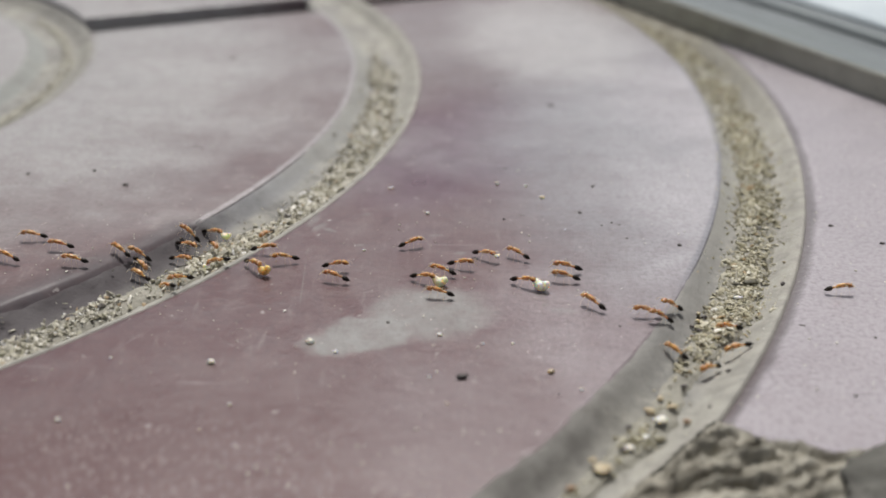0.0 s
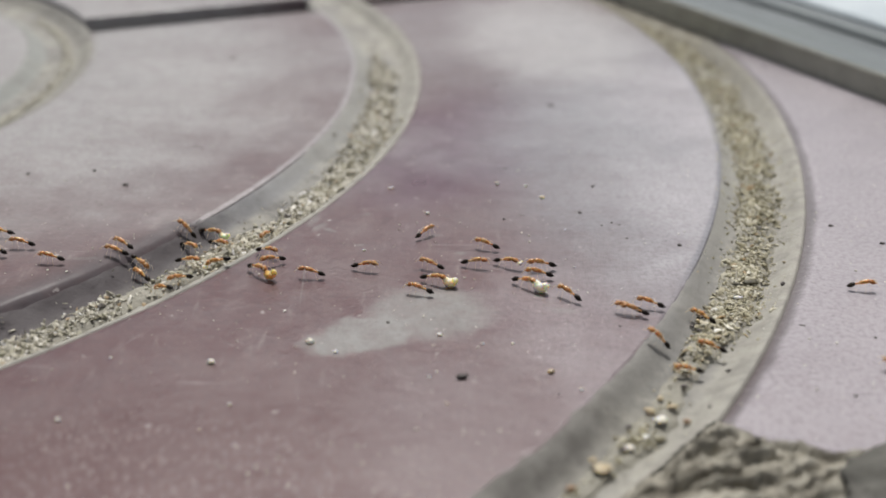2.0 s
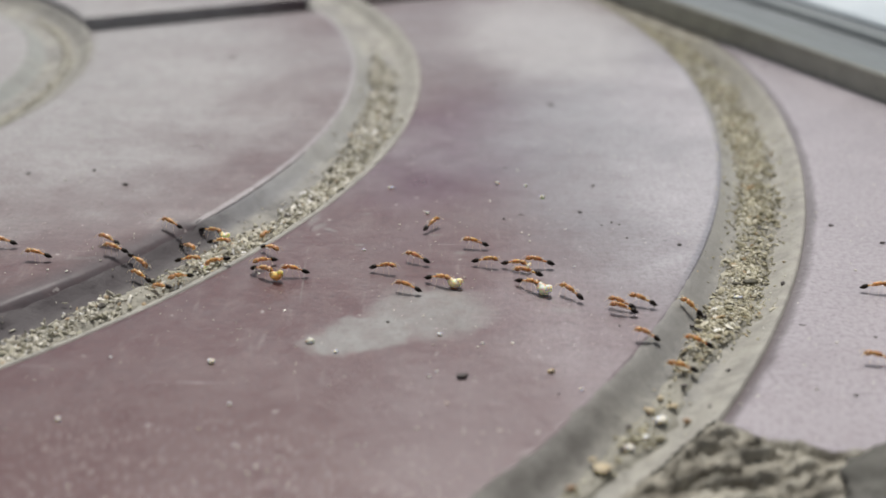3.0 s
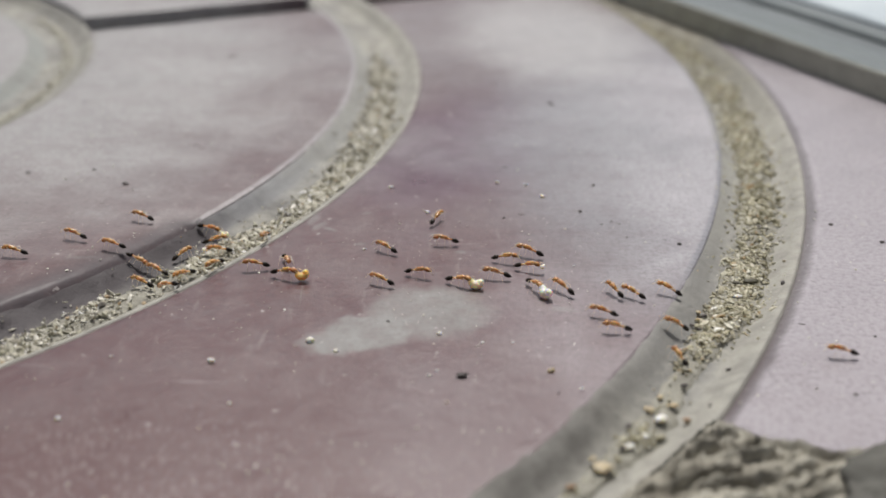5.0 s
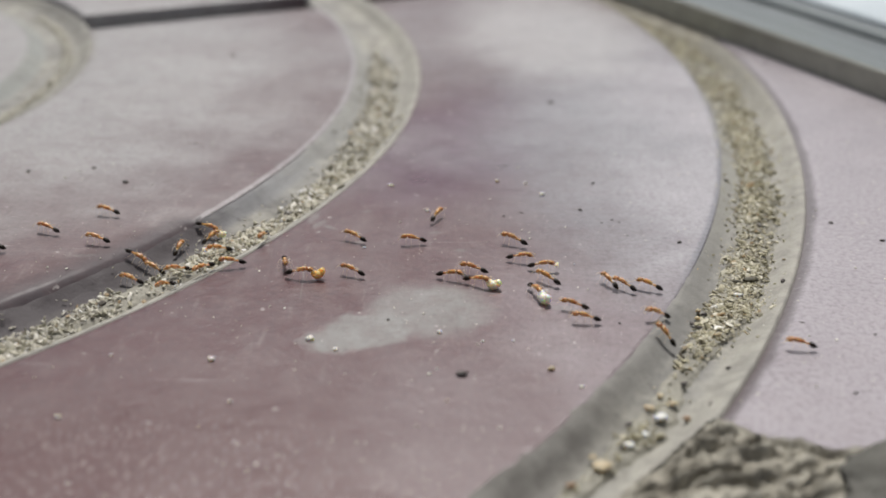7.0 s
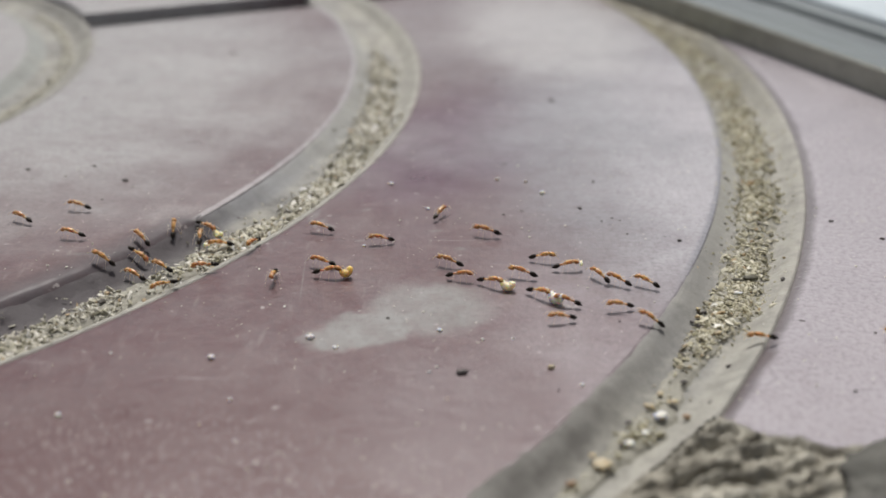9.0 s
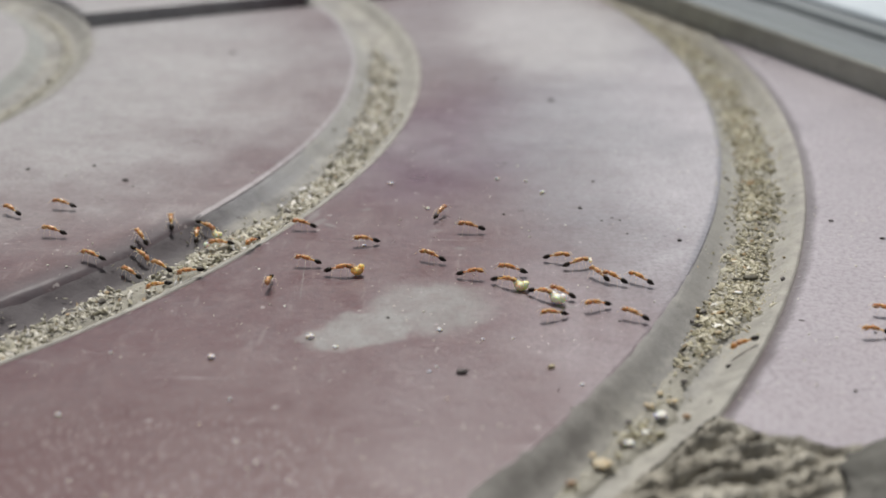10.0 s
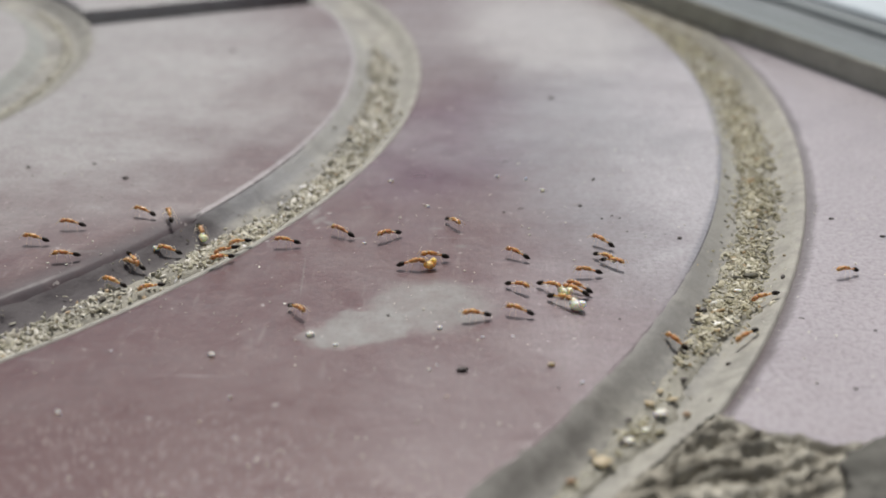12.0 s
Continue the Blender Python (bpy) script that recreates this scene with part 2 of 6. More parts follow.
def groove_cement():
    """Grey-beige cement in the grooves, dusty and a little greenish."""
    n = Nodes("groove_cement")
    large, middle, fine = n.noise(16, 5), n.noise(2.6, 7, 0.7), n.noise(0.5, 5, 0.7)
    col = n.ramp(large, (0.3, (0.185, 0.182, 0.176)), (0.5, (0.265, 0.258, 0.234)), (0.72, (0.35, 0.337, 0.285)))
    col = n.mix(n.ease(middle, 0.42, 0.68, 0.0, 0.75), col, (0.130, 0.126, 0.118))
    col = n.mix(n.ease(n.noise(5.5, 6, 0.7), 0.5, 0.7, 0.0, 0.5), col, (0.43, 0.42, 0.36))
    col = n.mix(n.ease(fine, 0.55, 0.8, 0.0, 0.5), col, (0.42, 0.41, 0.35))
    col = n.mix(n.ease(n.noise(0.9, 3), 0.66, 0.76, 0.0, 0.6), col, (0.12, 0.11, 0.09))
    # pale dust lies on the gentle outer slope of each groove, painted brighter as its lit side
    apart = n.node("ShaderNodeVectorMath", operation="DISTANCE")
    apart.inputs[1].default_value = (RING.x * MM, RING.y * MM, -0.001)
    n.link(n.coord, apart.inputs[0])
    south = n.node("ShaderNodeSeparateXYZ")
    n.link(n.coord, south.inputs[0])
    for r_out in GROOVES:
        slope = n.ease(n.calc("MULTIPLY_ADD", n.calc("SUBTRACT", n.noise(3.0, 5), 0.5), 0.004, apart.outputs["Value"]), (r_out - 5.2) * MM, (r_out - 3.0) * MM)
        slope = n.calc("MULTIPLY", slope, n.calc("LESS_THAN", apart.outputs["Value"], (r_out + 2) * MM))
        col = n.mix(n.calc("MULTIPLY", slope, n.ease(middle, 0.34, 0.60, 0.85, 0.52) if r_out > 100 else 0.25), col, (0.355, 0.343, 0.298))
        # inner walls tinted apart; the outer groove's far wall is painted as lit
        inner = n.calc("MULTIPLY", n.ease(apart.outputs["Value"], (r_out - 7.8) * MM, (r_out - 9.2) * MM), n.calc("GREATER_THAN", apart.outputs["Value"], (r_out - 12) * MM))
        pale = n.mix(n.ease(south.outputs["Y"], 0.112, 0.150), (0.250, 0.243, 0.222), (0.355, 0.350, 0.312)) if r_out > 150 else (0.285, 0.297, 0.280) if r_out < 100 else n.mix(n.ease(south.outputs["Y"], 0.125, 0.170), (0.255, 0.258, 0.268), (0.325, 0.323, 0.300))
        col = n.mix(n.calc("MULTIPLY", inner, n.ease(n.noise(7, 5), 0.35, 0.65, 0.5, 0.85)), col, pale)
    # long smear of grime and painted shade down one side of the middle groove
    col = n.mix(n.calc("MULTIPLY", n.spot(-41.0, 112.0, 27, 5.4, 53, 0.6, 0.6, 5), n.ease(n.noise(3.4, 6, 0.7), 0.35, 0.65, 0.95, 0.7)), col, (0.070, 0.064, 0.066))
    # darker on the outer groove's near inner wall
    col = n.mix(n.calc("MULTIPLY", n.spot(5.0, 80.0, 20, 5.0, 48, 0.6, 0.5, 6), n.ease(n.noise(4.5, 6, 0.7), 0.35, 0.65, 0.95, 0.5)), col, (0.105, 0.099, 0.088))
    # shade below the worn-down lip, painted onto the cement
    rim_shade = n.calc("MULTIPLY", n.ease(apart.outputs["Value"], 0.1190, 0.1234, 1.0, 0.0), n.ease(south.outputs["Y"], 0.1270, 0.1290, 1.0, 0.0))
    rim_shade = n.calc("MULTIPLY", rim_shade, n.calc("GREATER_THAN", apart.outputs["Value"], 0.110))
    col = n.mix(n.calc("MULTIPLY", rim_shade, n.ease(n.noise(2.6, 5, 0.7), 0.35, 0.65, 1.0, 0.8)), col, (0.058, 0.049, 0.051))
    col = n.mix(n.calc("MULTIPLY", n.spot(46.0, 205.0, 17, 24, 15, 0.6, 0.5, 7), 0.75), col, (0.205, 0.196, 0.165))
    n.bump(n.calc("ADD", middle, n.calc("MULTIPLY", fine, 0.4)), 0.8, 0.22)
    return n.done(col, n.ease(middle, 0.3, 0.7, 0.55, 0.8), specular=0.25)


def rough_mortar(name, dark, light, size):
    n = Nodes(name)
    large, middle, fine = n.noise(size, 5, 0.6), n.noise(size * 0.25, 6, 0.65), n.noise(0.35, 5, 0.7)
    col = n.mix(n.ease(large, 0.3, 0.7), dark, light)
    col = n.mix(n.ease(middle, 0.45, 0.8, 0.0, 0.6), col, tuple(0.5 * v for v in dark))
    col = n.mix(n.ease(fine, 0.6, 0.8, 0.0, 0.5), col, tuple(min(0.7, 1.3 * v) for v in light))
    n.bump(n.calc("ADD", middle, n.calc("MULTIPLY", fine, 0.5)), 0.8, 0.25)
    return n.done(col, 0.88, specular=0.25)


def grain_mix(name, per_island, pale=0.0, tint=(1.0, 1.0, 1.0)):
    """Sand: pale quartz, beige, olive, amber and dark grains."""
    n = Nodes(name)
    if per_island:
        pick = n.node("ShaderNodeNewGeometry").outputs["Random Per Island"]
    else:
        pick = n.node("ShaderNodeObjectInfo").outputs["Random"]
    r = n.node("ShaderNodeValToRGB")
    r.color_ramp.interpolation = "CONSTANT"
    stops = ((0.0, (0.52, 0.49, 0.36)), (0.22, (0.40, 0.38, 0.26)), (0.42, (0.60, 0.57, 0.44)), (0.60, (0.31, 0.29, 0.20)), (0.72, (0.76, 0.73, 0.60)),
             (0.83, (0.18, 0.16, 0.10)), (0.895, (0.42, 0.30, 0.15)), (0.925, (0.07, 0.06, 0.045)), (0.945, (0.84, 0.83, 0.76)))
    while len(r.color_ramp.elements) < len(stops):
        r.color_ramp.elements.new(0.5)
    for e, (at, col) in zip(r.color_ramp.elements, stops):
        e.position, e.color = at, (*col, 1)
    n.link(pick, r.inputs["Fac"])
    col = n.mix(n.ease(n.noise(0.18, 4), 0.35, 0.7, 0.0, 0.4), r.outputs["Color"], (0.25, 0.23, 0.18))
    col = n.mix(1.0, col, tint, "MULTIPLY")
    if pale:
        col = n.mix(pale, col, (0.80, 0.78, 0.72))
    n.bump(n.noise(0.12, 4), 0.5, 0.05)
    return n.done(col, 0.55)


def mottled(name, dark, light, size, rough, metal=0.0, specular=0.5, bump=0.0, see_through=0.0):
    n = Nodes(name)
    col = n.mix(n.ease(n.noise(size, 5, 0.6), 0.32, 0.68), dark, light)
    if bump:
        n.bump(n.noise(size * 0.4, 5), 0.5, bump)
    if see_through:
        n.bsdf.inputs["Subsurface Weight"].default_value = see_through
        n.bsdf.inputs["Subsurface Radius"].default_value = (1.3 * MM, 0.95 * MM, 0.5 * MM)
        n.bsdf.inputs["Subsurface Scale"].default_value = 1.0
    return n.done(col, n.ease(n.noise(size * 1.7, 4), 0.3, 0.7, rough * 0.85, min(1.0, rough * 1.15)), metal, specular)


def cuticle(name, dark, light):
    n = Nodes(name)
    col = n.mix(n.ease(n.noise(0.42, 5, 0.6), 0.32, 0.68), dark, light)
    pick = n.node("ShaderNodeObjectInfo").outputs["Random"]
    col = n.mix(n.ease(pick, 0.4, 1.0, 0.0, 0.4), col, (0.28, 0.105, 0.036))
    n.bump(n.noise(0.12, 5), 0.3, 0.008)
    for key, v in (("Subsurface Weight", 0.6), ("Subsurface Scale", 1.0)):
        n.bsdf.inputs[key].default_value = v
    n.bsdf.inputs["Subsurface Radius"].default_value = (0.8 * MM, 0.45 * MM, 0.15 * MM)
    return n.done(col, n.ease(n.noise(0.5, 4), 0.3, 0.7, 0.22, 0.30))


def brushed_metal():
    n = Nodes("aluminium")
    line = n.noise(1.2, 5, 0.6, squash=(0.03, 2.0, 1), turn=59)
    blot = n.noise(14, 4)
    col = n.mix(line, (0.092, 0.108, 0.112), (0.155, 0.178, 0.182))
    col = n.mix(n.ease(blot, 0.45, 0.75, 0.0, 0.4), col, (0.15, 0.17, 0.165))
    n.bump(line, 0.3, 0.05)
    return n.done(col, n.ease(blot, 0.3, 0.7, 0.5, 0.62), 0.25)


COAT = pigment_coat()
CEMENT = groove_cement()
MORTAR = rough_mortar("broken_mortar", (0.175, 0.160, 0.128), (0.50, 0.475, 0.40), 4.0)
JOINT_MORTAR = rough_mortar("joint_mortar", (0.20, 0.195, 0.18), (0.32, 0.315, 0.29), 3.0)
STONE = rough_mortar("dark_stone", (0.075, 0.073, 0.064), (0.15, 0.146, 0.13), 4.0)
SUBFLOOR = rough_mortar("subfloor", (0.10, 0.10, 0.095), (0.17, 0.165, 0.15), 20.0)
SAND = grain_mix("sand", True, tint=(0.94, 0.94, 1.0))
LOOSE_SAND = grain_mix("loose_sand", False)
OLIVE_SAND = grain_mix("olive_sand", True, tint=(0.82, 0.80, 0.73))
GRIT = grain_mix("grit", True, pale=0.35)
SAND_BED = rough_mortar("sand_bed", (0.25, 0.240, 0.203), (0.37, 0.357, 0.300), 2.2)
RIDGE_DIRT = rough_mortar("ridge_dirt", (0.22, 0.205, 0.165), (0.35, 0.33, 0.27), 2.5)
METAL = brushed_metal()
DIRTY_FACE = rough_mortar("dirty_metal", (0.31, 0.305, 0.255), (0.43, 0.425, 0.36), 9.0)
TRACK = mottled("track_grey", (0.085, 0.10, 0.105), (0.14, 0.16, 0.165), 12, 0.6)
WHITE_FRAME = mottled("white_frame", (0.44, 0.50, 0.53), (0.53, 0.59, 0.61), 18, 0.4)
AMBER = cuticle("amber_cuticle", (0.31, 0.145, 0.045), (0.68, 0.43, 0.165))
BROWN_HEAD = cuticle("brown_head", (0.24, 0.105, 0.033), (0.54, 0.31, 0.105))
AMBER_LEG = mottled("pale_leg", (0.62, 0.42, 0.22), (0.76, 0.58, 0.36), 0.25, 0.4, see_through=0.6)
BLACK = mottled("black_gaster", (0.006, 0.005, 0.004), (0.030, 0.020, 0.012), 0.35, 0.34, bump=0.01, specular=0.18)
EYE_BLACK = mottled("eye_black", (0.008, 0.006, 0.005), (0.02, 0.015, 0.012), 0.1, 0.2)
CREAM = mottled("larva_cream", (0.90, 0.75, 0.48), (0.97, 0.87, 0.67), 0.6, 0.42, see_through=0.95)
GOLD = mottled("larva_gold", (0.72, 0.45, 0.14), (0.88, 0.64, 0.28), 0.5, 0.42, see_through=0.95)
WHITE = mottled("larva_white", (0.93, 0.84, 0.68), (0.98, 0.94, 0.85), 0.6, 0.42, see_through=0.95)
DARK_SEED = mottled("dark_seed", (0.035, 0.028, 0.025), (0.105, 0.088, 0.078), 0.3, 0.6, bump=0.05)
PALE_CRUMB = mottled("pale_crumb", (0.66, 0.62, 0.54), (0.86, 0.84, 0.78), 0.3, 0.6, bump=0.06, see_through=0.5)
HOLLOW_SHADE = mottled("hollow_shade", (0.040, 0.036, 0.022), (0.13, 0.12, 0.075), 0.4, 0.7, bump=0.06)
BROWN_CRUMB = mottled("brown_crumb", (0.22, 0.13, 0.07), (0.38, 0.26, 0.15), 0.3, 0.6, bump=0.06)
TAN_CRUMB = mottled("tan_crumb", (0.36, 0.29, 0.18), (0.52, 0.44, 0.30), 0.3, 0.6, bump=0.06, see_through=0.3)


# ---------------------------------------------------------------- mesh helpers
def mesh_object(name, verts, faces, material, parent=None, label="", smooth=True):
    """One mesh object from vertices in millimetres."""
    me = bpy.data.meshes.new(name)
    me.from_pydata([(x * MM, y * MM, z * MM) for x, y, z in verts], [], faces)
    me.materials.append(material)
    me.polygons.foreach_set("use_smooth", [smooth] * len(me.polygons))
    me.update()
    ob = new(name, me)
    ob.parent = parent
    if label:
        ob["label"] = label
    return ob


def share(name, me, parent, m, label=""):
    ob = new(name, me)
    ob.parent = parent
    ob.matrix_basis = m
    if label:
        ob["label"] = label
    return ob


def ease(a):
    a = min(1.0, max(0.0, a))
    return a * a * (3 - 2 * a)


def groove_depth(u):
    """Depth of the groove's cement at u mm from its inner rim."""
    down = 0.65 * ease((u - 0.05) / 3.0) + 0.35 * min(1.0, max(0.0, (u - 0.05) / 4.2))
    return -1.75 * (down - ease((u - 7.9) / 3.4)) if 0 < u < GROOVE_WIDTH else 0.0


def rough_at(x, y, size, octaves=4, seed=0.0):
    return noise.fractal(Vector((x / size + seed, y / size - seed, seed * 0.37)), 0.9, 2.1, octaves)


def ring_point(r, turn):
    return RING.x + r * math.cos(turn), RING.y + r * math.sin(turn)


# ---------------------------------------------------------------- the tiles
pavement = tagged(new("pavement"), "mauve cement tiles with concentric ring grooves and worn pigment", "floor tile", kind="structure")


def trodden_at(turn):
    """Where the rim of the middle groove is worn down, 0 to 1."""
    return ease((331.6 - math.degrees(turn) % 360) / 1.6) * ease((math.degrees(turn) % 360 - 270) / 20)


def raised_band(r_in, r_out, quarter, steps_r, turns, label=""):
    """A quarter ring of coated tile between two grooves, rounded at the rims, with a narrow joint to the next quarter."""
    low, high = radians(JOINT_TURN + 90 * quarter), radians(JOINT_TURN + 90 * (quarter + 1))
    rows = []
    if r_in > 1:
        rows += [(r_in - 0.02, -1.6), (r_in, -0.16), (r_in + 0.15, -0.08), (r_in + 0.40, -0.03), (r_in + 0.75, 0.0)]
    else:
        rows += [(3.0, 0.0)]
    a, b = rows[-1][0], r_out - 6.0
    rows += [(a + (b - a) * (i + 1) / steps_r, 0.0) for i in range(steps_r)]
    rows += [(r_out - d, 0.0) for d in (5.0, 4.2, 3.4, 2.7, 2.1, 1.5, 1.0, 0.6)]
    rows += [(r_out - 0.40, -0.015), (r_out - 0.15, -0.06), (r_out, -0.13), (r_out + 0.02, -1.6)]
    verts, faces = [], []
    for r, z in rows:
        slit = math.asin(min(0.9, (JOINT_HALF if r_in > 1 else 0.05) / r))
        t0, t1 = low + slit, high - slit
        for k in range(-2, turns + 3):
            f = min(1.0, max(0.0, k / turns))
            turn = t0 + (t1 - t0) * f
            x, y = ring_point(r, turn)
            drop = -2.2 if k in (-2, turns + 2) else (-0.12 if k in (-1, turns + 1) else 0.0)
            if k in (0, turns):
                turn += (0.25 / r) * (1 if k == 0 else -1)
                x, y = ring_point(r, turn)
            wave = 0.10 * rough_at(x, y, 28, 2, 3.3)
            if 100 < r_out < 180 and r_out - r < 0.7:                   # rims are never quite even
                wave += 0.05 * rough_at(x, y, 1.1, 3, 6.2)
            lift = 1.2 if quarter == 0 and 1 < r_in < 120 else 0.0     # one quarter sits a little proud
            if quarter == 3 and 100 < r_out < 130:                      # a stretch of this rim is trodden down
                wave -= (0.12 * ease((r - r_out + 4.2) / 4.2) + 0.5 * ease((r - r_out + 1.8) / 1.8) + 0.14 * ease((r - r_out + 0.8) / 0.8)) * trodden_at(turn) * (1 + 0.5 * rough_at(x, y, 5, 3, 4.4))
            verts.append((x, y, min(z, z + drop) + (wave + lift if z > -1 and drop > -1 else 0.0)))
    n = turns + 5
    for i in range(len(rows) - 1):
        for k in range(n - 1):
            faces.append((i * n + k, (i + 1) * n + k, (i + 1) * n + k + 1, i * n + k + 1))
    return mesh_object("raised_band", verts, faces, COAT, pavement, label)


BANDS = ((0.0, 60.8, 14, 60), (72.2, 117.9, 14, 320), (128.8, 174.75, 14, 320))
for r_in, r_out, steps, turns in BANDS:
    for quarter in range(4):
        raised_band(r_in, r_out, quarter, steps, turns)


# grey mortar lies a little below the face in the joints between the quarters
def joint_filling(r_in, r_out, quarter):
    turn = radians(JOINT_TURN + 90 * quarter)
    along, across = Vector((math.cos(turn), math.sin(turn))), Vector((-math.sin(turn), math.cos(turn)))
    verts, faces, steps = [], [], 40
    for i in range(steps + 1):
        for side in (-1.0, -0.5, 0.0, 0.5, 1.0):
            q = RING + along * (r_in + (r_out - r_in) * i / steps) + across * (side * (JOINT_HALF + 0.2))
            verts.append((q.x, q.y, -1.5 + 0.12 * rough_at(q.x, q.y, 3.0, 3, 2.9)))
    for i in range(steps):
        for k in range(4):
            faces.append((i * 5 + k, i * 5 + k + 1, i * 5 + k + 6, i * 5 + k + 5))
    mesh_object("joint_filling", verts, faces, JOINT_MORTAR, pavement, "grey mortar sunk in the joint")


for r_in, r_out in ((72.6, 117.2), (129.2, 174.0)):
    for quarter in range(4):
        joint_filling(r_in, r_out, quarter)


# a corner of the tile near the lens has crumbled away, and part of the groove's outer slope with it
CHIP_EDGE = ((4.0, 84.0), (20.0, 86.6), (24.0, 87.2), (26.5, 85.4), (29.3, 84.3), (33.9, 82.6), (38.7, 83.8), (46.0, 86.0))


def lip_radius(x, y):
    return GROOVES[2] - max(0.0, 0.25 * (88.0 - y)) + 0.45 * rough_at(x, y, 1.6, 4, 2.7)


def chip_in(x, y):
    """Millimetres by which x, y lies inside the broken-out corner."""
    if not (CHIP_EDGE[0][0] < x < CHIP_EDGE[-1][0]) or not 52 < y < 90:
        return -5.0
    for (xa, ya), (xb, yb) in zip(CHIP_EDGE, CHIP_EDGE[1:]):
        if xa <= x <= xb:
            edge = ya + (yb - ya) * (x - xa) / (xb - xa)
            return min(edge - y + 0.7 * rough_at(x, y, 2.2, 4, 7.1), x - CHIP_EDGE[0][0], CHIP_EDGE[-1][0] - x, y - 52,
                       math.hypot(x - RING.x, y - RING.y) - lip_radius(x, y))


def broken_height(x, y):
    """Crumbled mortar in ragged ledges that break off towards the lens."""
    inside = chip_in(x, y)
    lip = math.hypot(x - RING.x, y - RING.y) - lip_radius(x, y)
    along, across = 0.90 * x + 0.44 * y, 0.90 * y - 0.44 * x
    bend = 1.5 * rough_at(along / 2.0, across, 2.6, 3, 6.6) + 0.5 * rough_at(x, y, 0.9, 3, 2.2)
    phase = (across + bend) / 2.1
    part = phase - math.floor(phase)
    ledge = ease(part / 0.28) * (1 - 0.95 * ease((part - 0.28) / 0.72))
    strong = ease(0.55 + 1.1 * rough_at(along / 2.2, across, 2.4, 3, 3.9))
    small = abs(rough_at(along / 1.5, across, 0.7, 3, 5.2))
    swell = rough_at(x, y, 6.0, 2, 9.1)
    rim = 0.40 + 0.5 * math.exp(-((x - 31) / 4.0) ** 2)
    lump = 1.4 * ledge * (0.2 + strong) + 0.4 * small + 0.4 * swell + 0.05
    return max(-3.0, -0.04 - rim * ease(inside / 0.35) + ease(inside / 1.0) * lump * (1 - 0.6 * ease((x - 29) / 5)) - 0.95 * (1 - ease((lip - 0.2) / 2.2)) * ease((88.0 - y) / 5))


def groove_ring(r_out, turns):
    """The cement channel between two bands, a full ring."""
    gone = []
    us = [-0.3, 0.0, 0.3, 0.7, 1.2, 1.8, 2.4, 3.0, 3.6, 4.6, 5.7, 6.8, 7.4, 7.8, 8.15, 8.5, 8.85, 9.2, 9.5, 9.8, 10.05, 10.3, 10.55, 10.8, 11.1, 11.4, 11.7]
    verts, faces = [], []
    for u in us:
        r = r_out - GROOVE_WIDTH + u
        for k in range(turns):
            x, y = ring_point(r, 2 * math.pi * k / turns)
            dug = 0.68 * trodden_at(2 * math.pi * k / turns) * ease(1 - (u - 0.4) / 3.6) * (1 + 0.5 * rough_at(x, y, 5, 3, 4.4)) if 120 < r_out < 130 else 0.0
            flush = 0.75 * ease((125 - y) / 20) if r_out > 150 and u < 4 else 0.0       # the near wall meets the tile without a step
            verts.append((x, y, groove_depth(max(u - flush, 0.0)) - dug - 0.05 + 0.07 * rough_at(x, y, 4.0, 4, 1.7) - (1.2 if u in (-0.3, 11.7) else 0.0)))
            gone.append(chip_in(x, y) > 0)
    for i in range(len(us) - 1):
        for k in range(turns):
            j = (k + 1) % turns
            quad = (i * turns + k, (i + 1) * turns + k, (i + 1) * turns + j, i * turns + j)
            if not any(gone[v] for v in quad):
                faces.append(quad)
    return mesh_object("groove", verts, faces, CEMENT, pavement, "grey cement groove with dusty walls and painted shade")


for r_out, turns in zip(GROOVES, (220, 1300, 1900)):
    groove_ring(r_out, turns)

# outer field of the tile
def outer_field():
    rs = [185.48, 185.5, 185.75, 186.2, 186.9, 187.3] + [187.3 + 0.2 * i for i in range(1, 170)]
    rs += [rs[-1] + 5 * i for i in range(1, 12)] + [290, 330, 380, 440, 520]
    fine = [radians(-52 + 0.075 * i) for i in range(0, 320)]
    coarse = [fine[-1] + (2 * math.pi - (fine[-1] - fine[0])) * i / 260 for i in range(1, 260)]
    turns = fine + coarse
    rims = {185.48: -1.6, 185.5: -0.60, 185.75: -0.50, 186.2: -0.33, 186.9: -0.08}
    n = len(turns)
    pts = []
    for r in rs:
        for turn in turns:
            x, y = ring_point(r, turn)
            pts.append((x, y, chip_in(x, y), rims.get(r, 0.0) + (0.10 * rough_at(x, y, 28, 2, 3.3) if r > 185.49 else 0.0)))
    coat = []
    for i in range(len(rs) - 1):
        for k in range(n):
            j = (k + 1) % n
            quad = (i * n + k, (i + 1) * n + k, (i + 1) * n + j, i * n + j)
            if not any(pts[v][2] > 0 for v in quad):
                coat.append(quad)

    def cut(quads, height):
        index, verts, faces = {}, [], []
        for quad in quads:
            for v in quad:
                if v not in index:
                    index[v] = len(verts)
                    verts.append((pts[v][0], pts[v][1], height(pts[v])))
            faces.append(tuple(index[v] for v in quad))
        return verts, faces

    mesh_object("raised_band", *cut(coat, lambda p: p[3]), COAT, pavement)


outer_field()


